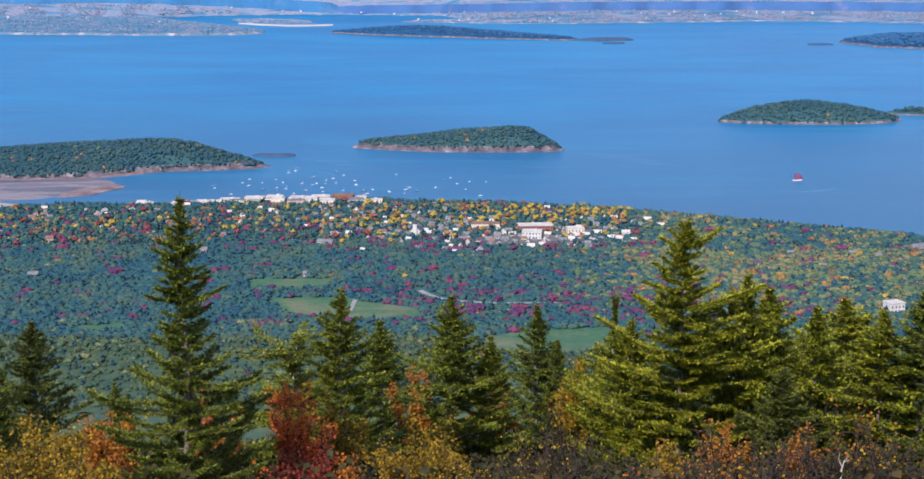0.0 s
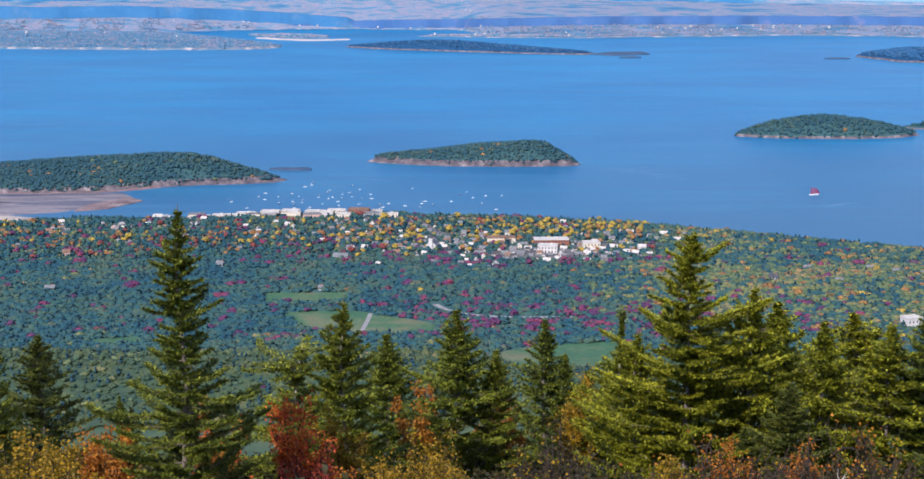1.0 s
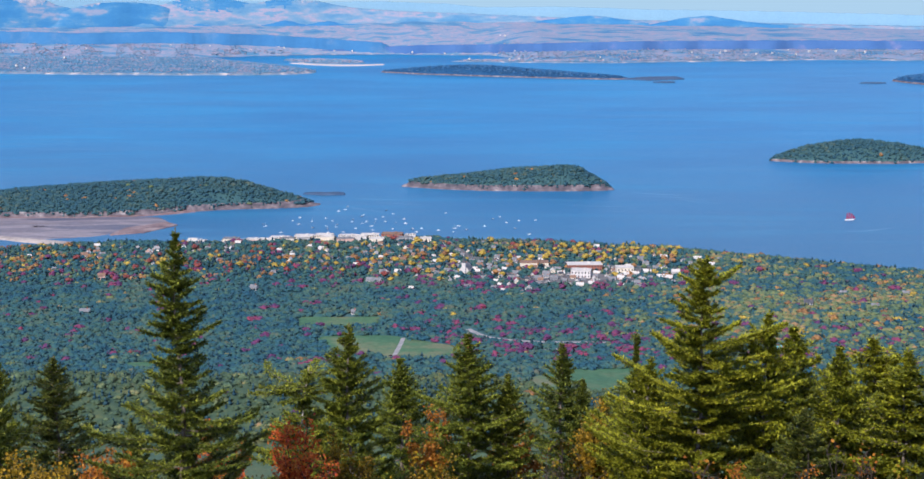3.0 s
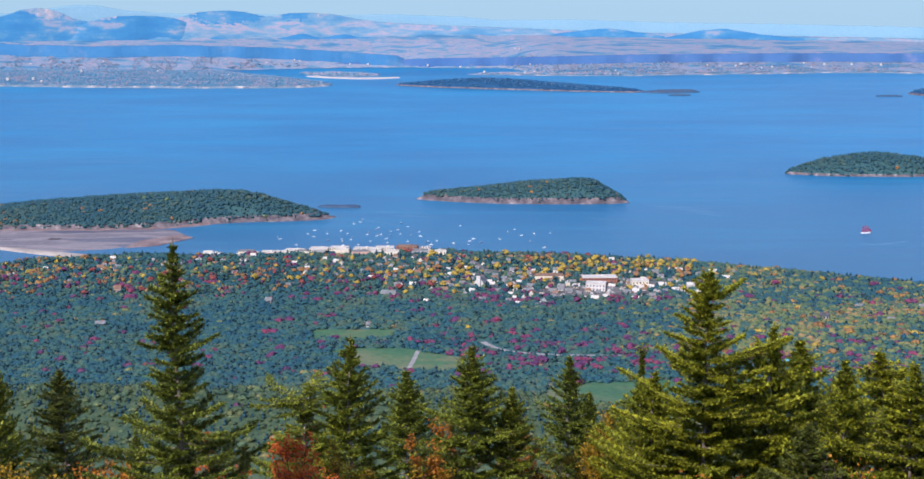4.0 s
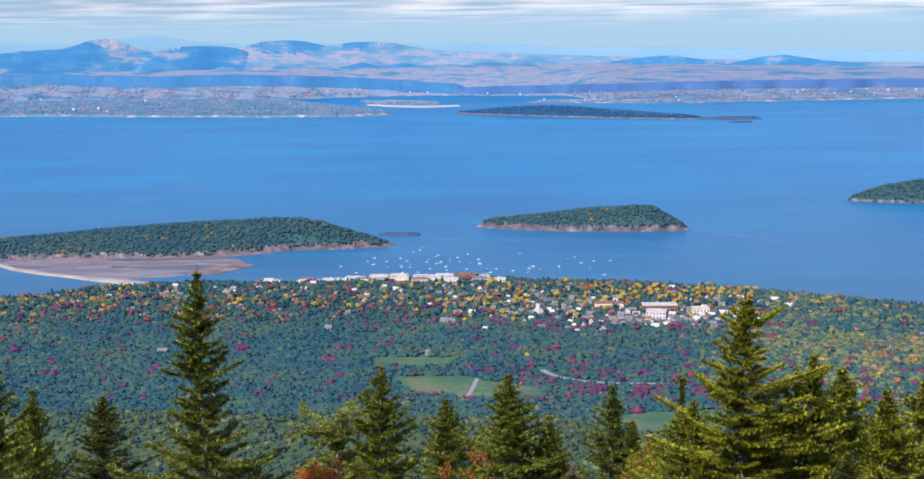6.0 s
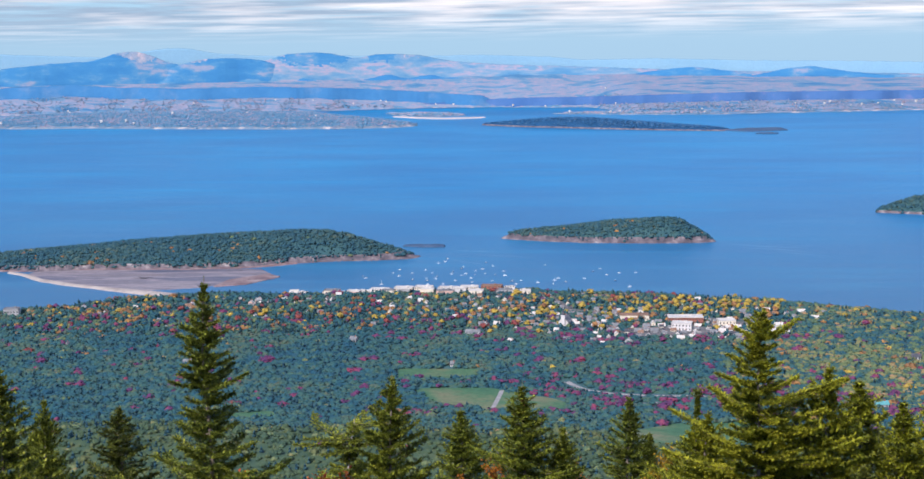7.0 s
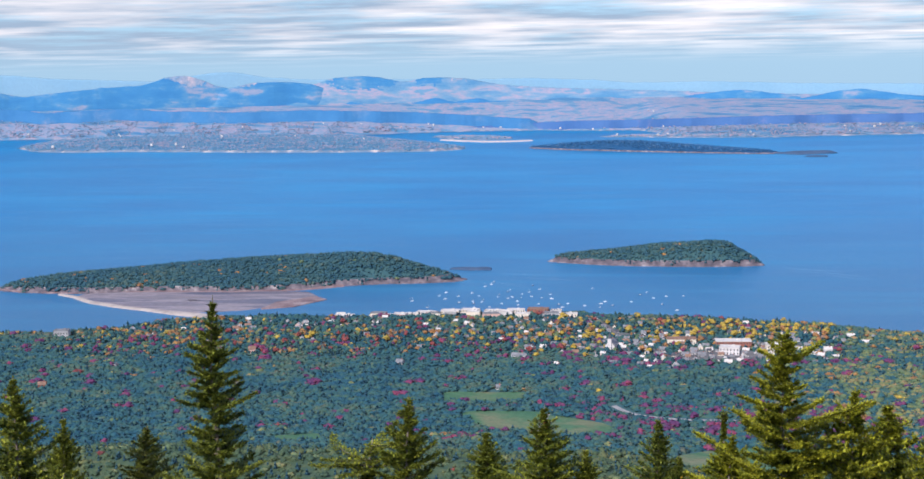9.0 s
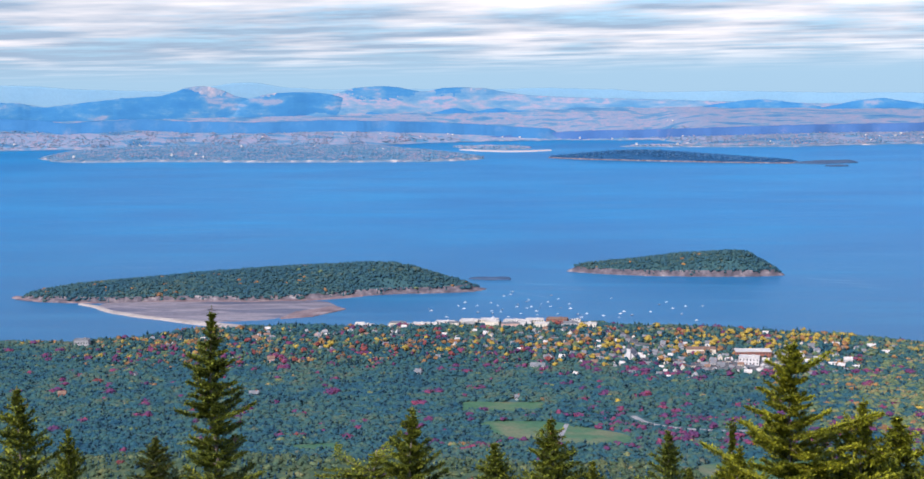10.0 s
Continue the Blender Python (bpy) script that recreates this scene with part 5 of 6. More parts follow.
    h = h * (1 + 0.12 * (town > 0.25))
    w = h * rng.uniform(1.1, 1.6, len(x))
    w = np.where(town > 0.25, h * rng.uniform(0.85, 1.15, len(x)), w)
    low = np.isin(kind, (0, 5)) & (town < 0.25)
    w = np.where(low, w * 1.05, w)
    names = [(0, "green_woods", "oak", "dense green hardwood canopy of the lowland woods"), (1, "golden_woods", "gold", "golden yellow maples among the houses"), (2, "orange_woods", "amber", "orange autumn maples scattered in the woods"),
             (3, "red_woods", "scarlet", "bright red maples scattered in the woods"), (4, "crimson_woods", "plum", "dark crimson maples in loose groups"), (5, "yellowing_woods", "lime", "yellow-green trees turning in autumn"),
             (6, "conifer_woods", "fir", "dark pointed conifers in the lowland woods"), (7, "young_woods", "young", "pale green young growth on a knoll")]
    street = {1: 150, 2: 70, 3: 45}
    for n, name, mat, label in names:
        w_ = np.where(kind == n)[0]
        # the trees that stand out singly in the town are things of their own
        if n in street:
            near = w_[np.argsort(np.abs(x[w_] + 10) * 0.4 + np.abs(y[w_] - 1215))][:street[n]]
            w_ = np.setdiff1d(w_, near)
            single_trees(near, x, y, z, h, w, mat, rng)
        if n == 6:
            hh, ww, t = h[w_] * 1.12, h[w_] * 1.2, FIRS
        else:
            hh, ww, t = h[w_], w[w_], CROWNS if n in (1, 2, 3, 4) else SMALL_CROWNS
        if n == 7:
            t = SMALL_CROWNS + SMALL_FIRS + SMALL_FIRS
            hh = hh * rng.uniform(0.8, 1.2, len(hh))
        q = np.stack([x[w_], y[w_], z[w_] - (0.2 if n == 6 else 0.36 if n in (1, 2, 3) else 0.36 if n in (4, 7) else 0.42) * hh], -1)
        thing(name, Matrix(), label, "woods", me=woods_mesh(name, q, hh, ww, t, M[mat], rng, n != 6), kind="stuff")


TREE_WORDS = {"gold": "golden yellow maple standing among the houses", "amber": "orange maple standing among the houses", "scarlet": "bright red maple standing among the houses"}


def single_trees(which, x, y, z, h, w, mat, rng):
    models = []
    for k in range(5):
        tv, tf = CROWNS[k]
        ob = thing("maple_tree", Matrix(), TREE_WORDS[mat], "tree", "town trees")
        v, f = tube([(0, 0, -0.3), (0.02, 0, 0.2), (0, 0.02, 0.5)], [0.05, 0.035, 0.015], 5)
        part_of("trunk", mesh_of("trunk", v, f, M["stem"]), ob)
        part_of("crown", mesh_of("crown", tv, tf, M[mat]), ob)
        models.append(ob)
    used = set()
    for n in which:
        k = rng.randint(5)
        m = pose(x[n], y[n], z[n] - 0.12 * h[n], 0, 0, rng.uniform(0, 360))
        if k not in used:
            used.add(k)
            ob = models[k]
            ob.matrix_world = m
        else:
            ob = copy_thing(models[k], m)
        ob.scale = (w[n], w[n], h[n])
    for k in range(5):
        if k not in used:
            for o in list(models[k].children):
                bpy.data.objects.remove(o)
            bpy.data.objects.remove(models[k])


closed_canopy()
lowland_woods()


# ---- boats ----
def hull_mesh(name, length, beam, depth, mat):
    """A pointed hull with sheer, a flat stern and a deck."""
    n, vs = 9, []
    for k in range(n):
        t = k / (n - 1)
        b = beam / 2 * (1 - max(0, t - 0.45) ** 2 / 0.55 ** 2 * 0.98) * (0.82 + 0.18 * min(1, t * 3))
        sheer = depth * (0.72 + 0.28 * (2 * t - 0.8) ** 2)
        xx = (t - 0.5) * length
        vs += [(xx, -b, sheer), (xx, -b * 0.75, -0.1), (xx, 0, -0.3), (xx, b * 0.75, -0.1), (xx, b, sheer)]
    f = [(i * 5 + j, (i + 1) * 5 + j, (i + 1) * 5 + j + 1, i * 5 + j + 1) for i in range(n - 1) for j in range(4)]
    f += [(i * 5, i * 5 + 4, (i + 1) * 5 + 4, (i + 1) * 5) for i in range(n - 1)]
    f += [(0, 1, 3, 4)]
    return mesh_of(name, vs, f, mat)


def motor_boat(m, length, mat, label):
    ob = thing("motor_boat", m, label, "boat", "moored boats")
    part_of("hull", hull_mesh("hull", length, length * 0.32, length * 0.14, M[mat]), ob)
    bm = bmesh.new()
    add_box(bm, -length * 0.1, length * 0.2, -length * 0.11, length * 0.11, length * 0.1, length * 0.3, 0.08)
    cabin = part_of("cabin", bm_mesh("cabin", bm, M["hull"]), ob)
    bm = bmesh.new()
    add_box(bm, -length * 0.06, length * 0.205, -length * 0.113, length * 0.113, length * 0.2, length * 0.26)
    part_of("windscreen", bm_mesh("windscreen", bm, M["glass"]), cabin)
    return ob


def sail_boat(m, length, label):
    ob = thing("sail_boat", m, label, "boat", "moored boats")
    part_of("hull", hull_mesh("hull", length, length * 0.28, length * 0.13, M["hull"]), ob)
    v, f = tube([(0.1 * length, 0, 0.05 * length), (0.1 * length, 0, 0.6 * length), (0.1 * length, 0, 1.2 * length)], [0.09, 0.08, 0.05], 6)
    mast = part_of("mast", mesh_of("mast", v, f, M["hull"]), ob)
    v, f = tube([(0.1 * length, 0, 0.26 * length), (-0.36 * length, 0, 0.26 * length)], [0.14, 0.12], 6)
    part_of("boom", mesh_of("boom", v, f, M["hull_blue"]), mast)
    bm = bmesh.new()
    add_box(bm, -length * 0.12, length * 0.22, -length * 0.08, length * 0.08, length * 0.1, length * 0.18, 0.05)
    part_of("coachroof", bm_mesh("coachroof", bm, M["hull"]), ob)
    return ob


def build_boats():
    rng = np.random.RandomState(91)
    spots = [(-12, 1478), (25, 1455), (-70, 1500), (-180, 1540)]
    while len(spots) < 56:
        x, y = -140 + rng.normal() * 68, 1425 + rng.normal() * 42
        if 1362 < y < 1560 and -330 < x < 20 and all(math.hypot(x - a, y - b) > 9 for a, b in spots):
            spots.append((x, y))
    first = {}
    for k, (x, y) in enumerate(spots):
        sort = ["motor", "sail", "motor", "motor_blue"][k % 4]
        m = pose(x, y, 0.05, 0, 0, rng.uniform(-25, 40) + (180 if k % 5 == 0 else 0))
        if sort in first:
            ob = copy_thing(first[sort], m)
        elif sort == "sail":
            ob = first[sort] = sail_boat(m, 7.0, "white sailing boat with bare mast at a mooring")
        else:
            ob = first[sort] = motor_boat(m, 6.5, "hull" if sort == "motor" else "hull_blue", "white motor boat at a mooring" if sort == "motor" else "dark-hulled motor boat with a white cabin at a mooring")
        s = rng.uniform(0.34, 0.62)
        ob.scale = (s, s, s)


build_boats()


def schooner(m):
    ob = thing("schooner", m, "white-hulled schooner under dark red sails on the bay", "ship")
    part_of("hull", hull_mesh("hull", 12, 2.8, 1.7, M["hull"]), ob)
    for n, (x, h) in enumerate(((3.2, 9.5), (0.4, 10.2), (-2.4, 9.8))):
        v, f = tube([(x, 0, 0.4), (x, 0, h * 0.6), (x - 0.1, 0, h)], [0.14, 0.12, 0.06], 6)
        mast = part_of("mast", mesh_of("mast", v, f, M["spar"]), ob)
        # gaff sail bellied to leeward
        us, ws = np.linspace(0, 1, 6), np.linspace(0, 1, 5)
        g, e = np.meshgrid(us, ws)
        fore = x - 0.15 - e * (2.0 - 0.9 * g)
        up = 1.9 + g * (h - 3.0 + 0.9 * e)
        belly = 0.45 * np.sin(np.pi * g) * np.sin(np.pi * np.clip(e, 0.05, 1)) + 0.35 * e
        vv = np.stack([fore, belly, up], -1).reshape(-1, 3)
        i, j = np.meshgrid(np.arange(4), np.arange(5), indexing="ij")
        p = (i * 6 + j).ravel()
        back = vv + [0, 0.03, 0]
        q = np.stack([p, p + 1, p + 7, p + 6], -1)
        part_of("sail", mesh_of("sail", np.concatenate([vv, back]), np.concatenate([q, q[:, ::-1] + len(vv)]), M["sail_red"]), mast)
    v, f = tube([(5.6, 0, 1.5), (8.2, 0, 2.2)], [0.12, 0.05], 6)
    part_of("bowsprit", mesh_of("bowsprit", v, f, M["spar"]), ob)
    part_of("jib", mesh_of("jib", [(7.9, 0, 2.2), (3.5, 0, 7.8), (4.0, 0.4, 2.3), (5.0, 0.45, 3.8), (7.9, 0.03, 2.2), (3.5, 0.03, 7.8), (4.0, 0.43, 2.3), (5.0, 0.48, 3.8)], [(0, 1, 3), (0, 3, 2), (1, 2, 3), (5, 4, 7), (4, 6, 7), (6, 5, 7)], M["sail_red"]), ob)


schooner(pose(349, 1460, 0.1, 0, 0, 12) @ Matrix.Scale(0.85, 4))


def wake(x, y, turn, length, width, label):
    """A thin tapering streak of broken water lying on the surface."""
    s = np.linspace(0, 1, 14)
    sway = 0.06 * length * np.sin(s * 4 + x)
    w = width * np.sin(np.pi * np.clip(s * 0.92 + 0.04, 0, 1)) * (0.6 + 0.4 * np.sin(s * 23 + y) ** 2)
    v = np.concatenate([np.stack([s * length, sway - w / 2, 0 * s + 0.06], -1), np.stack([s * length, sway + w / 2, 0 * s + 0.06], -1)])
    k = np.arange(13)
    thing("wake", pose(x, y, 0, 0, 0, turn), label, "wake", "wakes", mesh_of("wake", v, np.stack([k, k + 1, k + 15, k + 14], -1), M["foam"]))


for x, y, turn, length, width in ((135, 1655, -22, 85, 4.0), (150, 1628, -28, 80, 3.2), (185, 1600, -35, 60, 2.6), (330, 1395, 20, 60, 3.0), (-90, 1545, 150, 70, 2.2), (-140, 1500, 130, 60, 2.0), (-120, 1590, 165, 70, 2.4), (60, 1560, -15, 70, 2.0)):
    wake(x, y, turn, length, width, "pale curved wake fading on the bay")


def pier(m, length, width):
    ob = thing("pier", m, "timber pier on piles at the waterfront", "pier")
    bm = bmesh.new()
    add_box(bm, -width / 2, width / 2, 0, length, 1.4, 1.8, 0.03)
    part_of("deck", bm_mesh("deck", bm, M["cream_clap"]), ob)
    v, f = tube([(0, 0, -3), (0, 0, 1.5)], [0.22, 0.2], 6)
    pile = mesh_of("pile", v, f, M["stem"])
    for k in range(int(length / 6)):
        for s in (-1, 1):
            o = part_of("pile", pile, ob)
            o.location = (s * (width / 2 - 0.4), 3 + k * 6, 0)


pier(pose(-303, 1312, 0, 0, 0, 8), 30, 9)
pier(pose(-190, 1316, 0, 0, 0, -4), 38, 7)
pier(pose(-140, 1325, 0, 0, 0, 6), 34, 6)

# ---- the slope in front: spruces, maples, brush ----


def spindles(start, way, length, radius):
    """Needle sprays: slim folded slips, one for each row."""
    n = len(start)
    way = way / (np.linalg.norm(way, axis=1, keepdims=True) + 1e-9)
    ref = np.where(np.abs(way[:, 2:3]) > 0.9, [[1.0, 0, 0]], [[0, 0, 1.0]])
    a = np.cross(way, ref)
    a /= np.linalg.norm(a, axis=1, keepdims=True) + 1e-9
    b = np.cross(way, a)
    mid = start + way * (length * 0.4)[:, None]
    v = np.empty((n, 4, 3))
    v[:, 0] = start
    v[:, 1] = mid + (a * 0.95 - b * 0.3) * radius[:, None]
    v[:, 2] = mid + (-a * 0.95 - b * 0.3) * radius[:, None]
    v[:, 3] = start + way * length[:, None] + b * (0.5 * radius)[:, None]
    f = np.array([(0, 3, 1), (0, 2, 3)])
    return v.reshape(-1, 3), (f[None] + (np.arange(n) * 4)[:, None, None]).reshape(-1, 3)


def spruce_meshes(seed, height, reach, rise=(55, 12, -8), sweep=0.25, gap=0.19, twig=0.085, bare=0.12, ragged=0.3, fill=3, cones=0, lean=(0, 0), slim=0.040, spray=0.30, skip=0.0, foot=0.05, between=True, boughs=False, wind=None, tuft=0.10):
    """Trunk, limbs, needles (and cones) of one spruce; reach: (metres below the tip, limb length)."""
    rng = np.random.RandomState(seed)
    ru, rl = [p[0] for p in reach], [p[1] for p in reach]
    zs = np.linspace(0, height, 14)
    bend = np.stack([lean[0] * (zs / height) ** 2 + 0.05 * np.sin(zs * 1.3 + seed), lean[1] * (zs / height) ** 2 + 0.05 * np.cos(zs * 1.1 + seed), zs], -1)
    rad = 0.010 + 0.0095 * (height - zs) + 0.01 * np.clip(1 - zs, 0, 1)
    trunk = tube(bend, rad, 8)
    limbs, starts, ways, lens, marks = [], [], [], [], []
    cone_s, cone_w = [], []
    z, az = height - 0.22, rng.uniform(0, 6.28)
    # the leader
    for k in range(10):
        t = k / 10
        starts.append(np.array([[np.interp(height - 0.45 * t, zs, bend[:, 0]), np.interp(height - 0.45 * t, zs, bend[:, 1]), height - 0.45 * t]]))
        a = rng.uniform(0, 6.28)
        ways.append(np.array([[math.cos(a) * 0.3, math.sin(a) * 0.3, 1.0]]))
        lens.append(np.array([0.07 + 0.03 * t]))
    # whorls of limbs, wider apart lower down, with short shoots between them
    plan, az = [], rng.uniform(0, 6.28)
    while z > foot * height:
        u = height - z
        step = gap * np.interp(u, (0, 1.5, 4, 9), (0.8, 1.5, 2.2, 2.4)) * rng.uniform(0.8, 1.25)
        many = rng.randint(5, 8) if u > 0.9 else 5
        az += 0.6
        for k in range(many):
            a = az + k * 6.283 / many + rng.normal() * 0.22
            plan.append((z + rng.normal() * 0.035 * min(1, u), a, 1.0))
        for k in range(rng.randint(2, 5) if between else 0):
            plan.append((z - step * rng.uniform(0.25, 0.8), rng.uniform(0, 6.28), rng.uniform(0.35, 0.7)))
        z -= step
    for z, az, part in plan:
        u = height - z
        lobe = 1 + ragged * math.sin(az * 2 + z * 1.7 + seed) * 0.6 + ragged * rng.normal() * 0.6
        length = max(0.06, np.interp(u, ru, rl) * part * np.clip(lobe, 0.4, 1.35))
        if wind:
            length = max(0.12, length * wind(u, math.cos(az)))
        if rng.uniform() < skip:
            continue
        e = np.interp(u / height, (0, 0.3, 1), rise) + rng.normal() * 8
        n = max(4, int(length / 0.16))
        s = np.linspace(0, 1, n)
        curl = rng.normal() * 0.18
        h_ang = az + curl * s ** 2
        up = math.tan(radians(e)) * s * length * (1 - 0.35 * s) + sweep * length * s ** 2
        base = np.array([np.interp(z, zs, bend[:, 0]), np.interp(z, zs, bend[:, 1]), z])
        out = s * length * math.cos(radians(min(60, abs(e)))) ** 0.4
        path = base + np.stack([np.cos(h_ang) * out, np.sin(h_ang) * out, up], -1)
        k3 = np.linspace(0, n - 1, min(n, 5)).astype(int)
        limbs.append(tube(path[k3], np.linspace(0.010 + 0.011 * length, 0.004, len(k3)), 3))
        marks.append(len(starts))
        # side shoots in a flat spray, both sides, thinner towards the trunk
        m = max(3, int(length * (1 - bare) / twig))
        q = np.repeat(np.linspace(bare if u > 0.8 else 0.05, 1.0, m), 2)
        side = np.tile([-1.0, 1.0], m)
        pos = np.stack([np.interp(q, s, path[:, k]) for k in range(3)], -1)
        d = np.stack([np.interp(np.minimum(q + 0.04, 1), s, path[:, k]) - np.interp(np.maximum(q - 0.04, 0), s, path[:, k]) for k in range(3)], -1)
        d /= np.linalg.norm(d, axis=1, keepdims=True) + 1e-9
        flat = np.stack([-d[:, 1], d[:, 0], 0 * q], -1)
        flat /= np.linalg.norm(flat, axis=1, keepdims=True) + 1e-9
        ang = np.radians(rng.uniform(30, 62, len(q)))[:, None] * side[:, None]
        way = d * np.cos(ang) + flat * np.sin(ang)
        way[:, 2] += rng.uniform(-0.10, 0.30, len(q))
        ln = 0.92 * (0.09 + spray * np.clip((1.05 - q) * length / 0.9, 0.12, 1.0)) * rng.uniform(0.65, 1.25, len(q)) * min(1.0, max(0.3, length / 0.45))
        # tufts of needles all along each shoot, turned a little upward
        for k in range(fill):
            f = ((k + rng.uniform(0, 1, len(q))) / fill)[:, None]
            w2 = way * 0.75 + rng.normal(size=way.shape) * 0.42
            w2[:, 2] += 0.18
            starts.append(pos + way * (ln[:, None] * f) + rng.normal(size=way.shape) * 0.012)
            ways.append(w2)
            lens.append(tuft * min(1.0, 0.45 + 0.45 * u) * rng.uniform(0.65, 1.35, len(q)))
        starts.append(path[-1:])
        ways.append(path[-1:] - path[-2:-1])
        lens.append(np.array([0.16]))
        if cones and u < cones and rng.uniform() < 0.85:
            c = rng.randint(2, 5)
            cone_s.append(path[rng.randint(max(1, n // 3), n, c)])
            cone_w.append(np.stack([rng.normal(size=c) * 0.3, rng.normal(size=c) * 0.3, np.full(c, -1.0)], -1))
    if boughs:
        made = []
        for k, limb in enumerate(limbs):
            a, b = marks[k], marks[k + 1] if k + 1 < len(marks) else len(starts)
            s, w, n = np.concatenate(starts[a:b]), np.concatenate(ways[a:b]), np.concatenate(lens[a:b])
            made.append((limb, spindles(s, w, n, slim * rng.uniform(0.7, 1.3, len(s)))))
        starts, ways, lens = starts[:marks[0]], ways[:marks[0]], lens[:marks[0]]
    st, wy, ls = np.concatenate(starts), np.concatenate(ways), np.concatenate(lens)
    needles = spindles(st, wy, ls, slim * rng.uniform(0.7, 1.3, len(st)))
    out = {"trunk": trunk, "leader": needles, "bough": made} if boughs else {"trunk": trunk, "branchwork": gather(limbs), "crown": needles}
    if cone_s:
        cs, cw = np.concatenate(cone_s), np.concatenate(cone_w)
        out["cone_cluster"] = spindles(cs, cw, np.full(len(cs), 0.10), np.full(len(cs), 0.024))
    return out


def spruce(m, needle, label, seed, height, reach, bark="bark", group="slope trees", **more):
    ob = thing("spruce_tree", m, label, "tree", group)
    for name, bit in spruce_meshes(seed, height, reach, **more).items():
        if name == "bough":
            for (lv, lf), (nv, nf) in bit:
                me = mesh_of("bough", np.concatenate([lv, nv]), np.concatenate([lf, nf + len(lv)]), [M["bark"], M[needle]])
                me.polygons.foreach_set("material_index", (np.arange(len(me.polygons)) >= len(lf)).astype(np.int32))
                part_of("bough", me, ob)
            continue
        v, f = bit
        o = part_of(name, mesh_of(name, v, f, {"trunk": M[bark], "branchwork": M["bark"], "crown": M[needle], "leader": M[needle], "cone_cluster": M["cone"]}[name]), ob)
        if name in ("branchwork", "crown", "cone_cluster"):
            tagged(o, kind="stuff")
    return ob


def stand(x, y, tip):
    """Pose at the ground under a tip, and the height of the tree."""
    g = float(ground_z(x, y)) - 0.15
    return g, tip - g


SPIRE = [(0, 0.02), (0.35, 0.04), (0.6, 0.14), (0.9, 0.27), (1.3, 0.36), (1.7, 0.50), (2.0, 0.40), (2.6, 0.74), (2.9, 0.66), (3.3, 0.46), (3.6, 0.88), (4.1, 0.78), (4.6, 1.15), (5.2, 1.75), (7, 2.1), (9, 2.2)]
SLIM = [(0, 0.03), (0.6, 0.16), (1.2, 0.42), (2.0, 0.72), (3.0, 1.05), (4.4, 1.45), (6, 1.8), (9, 2.0)]
BROAD = [(0, 0.03), (0.5, 0.16), (1.0, 0.42), (1.4, 0.56), (1.8, 0.86), (2.3, 0.92), (3, 1.4), (4.5, 2.0), (7, 2.6), (10, 2.8)]
OPEN = [(0, 0.10), (0.4, 0.26), (0.8, 0.60), (1.15, 0.92), (1.45, 0.42), (1.75, 0.38), (2.1, 1.0), (2.5, 1.10), (2.75, 0.55), (3.0, 1.5), (3.4, 2.0), (4.2, 2.3), (5.0, 2.5), (6.2, 2.9), (8, 3.1)]


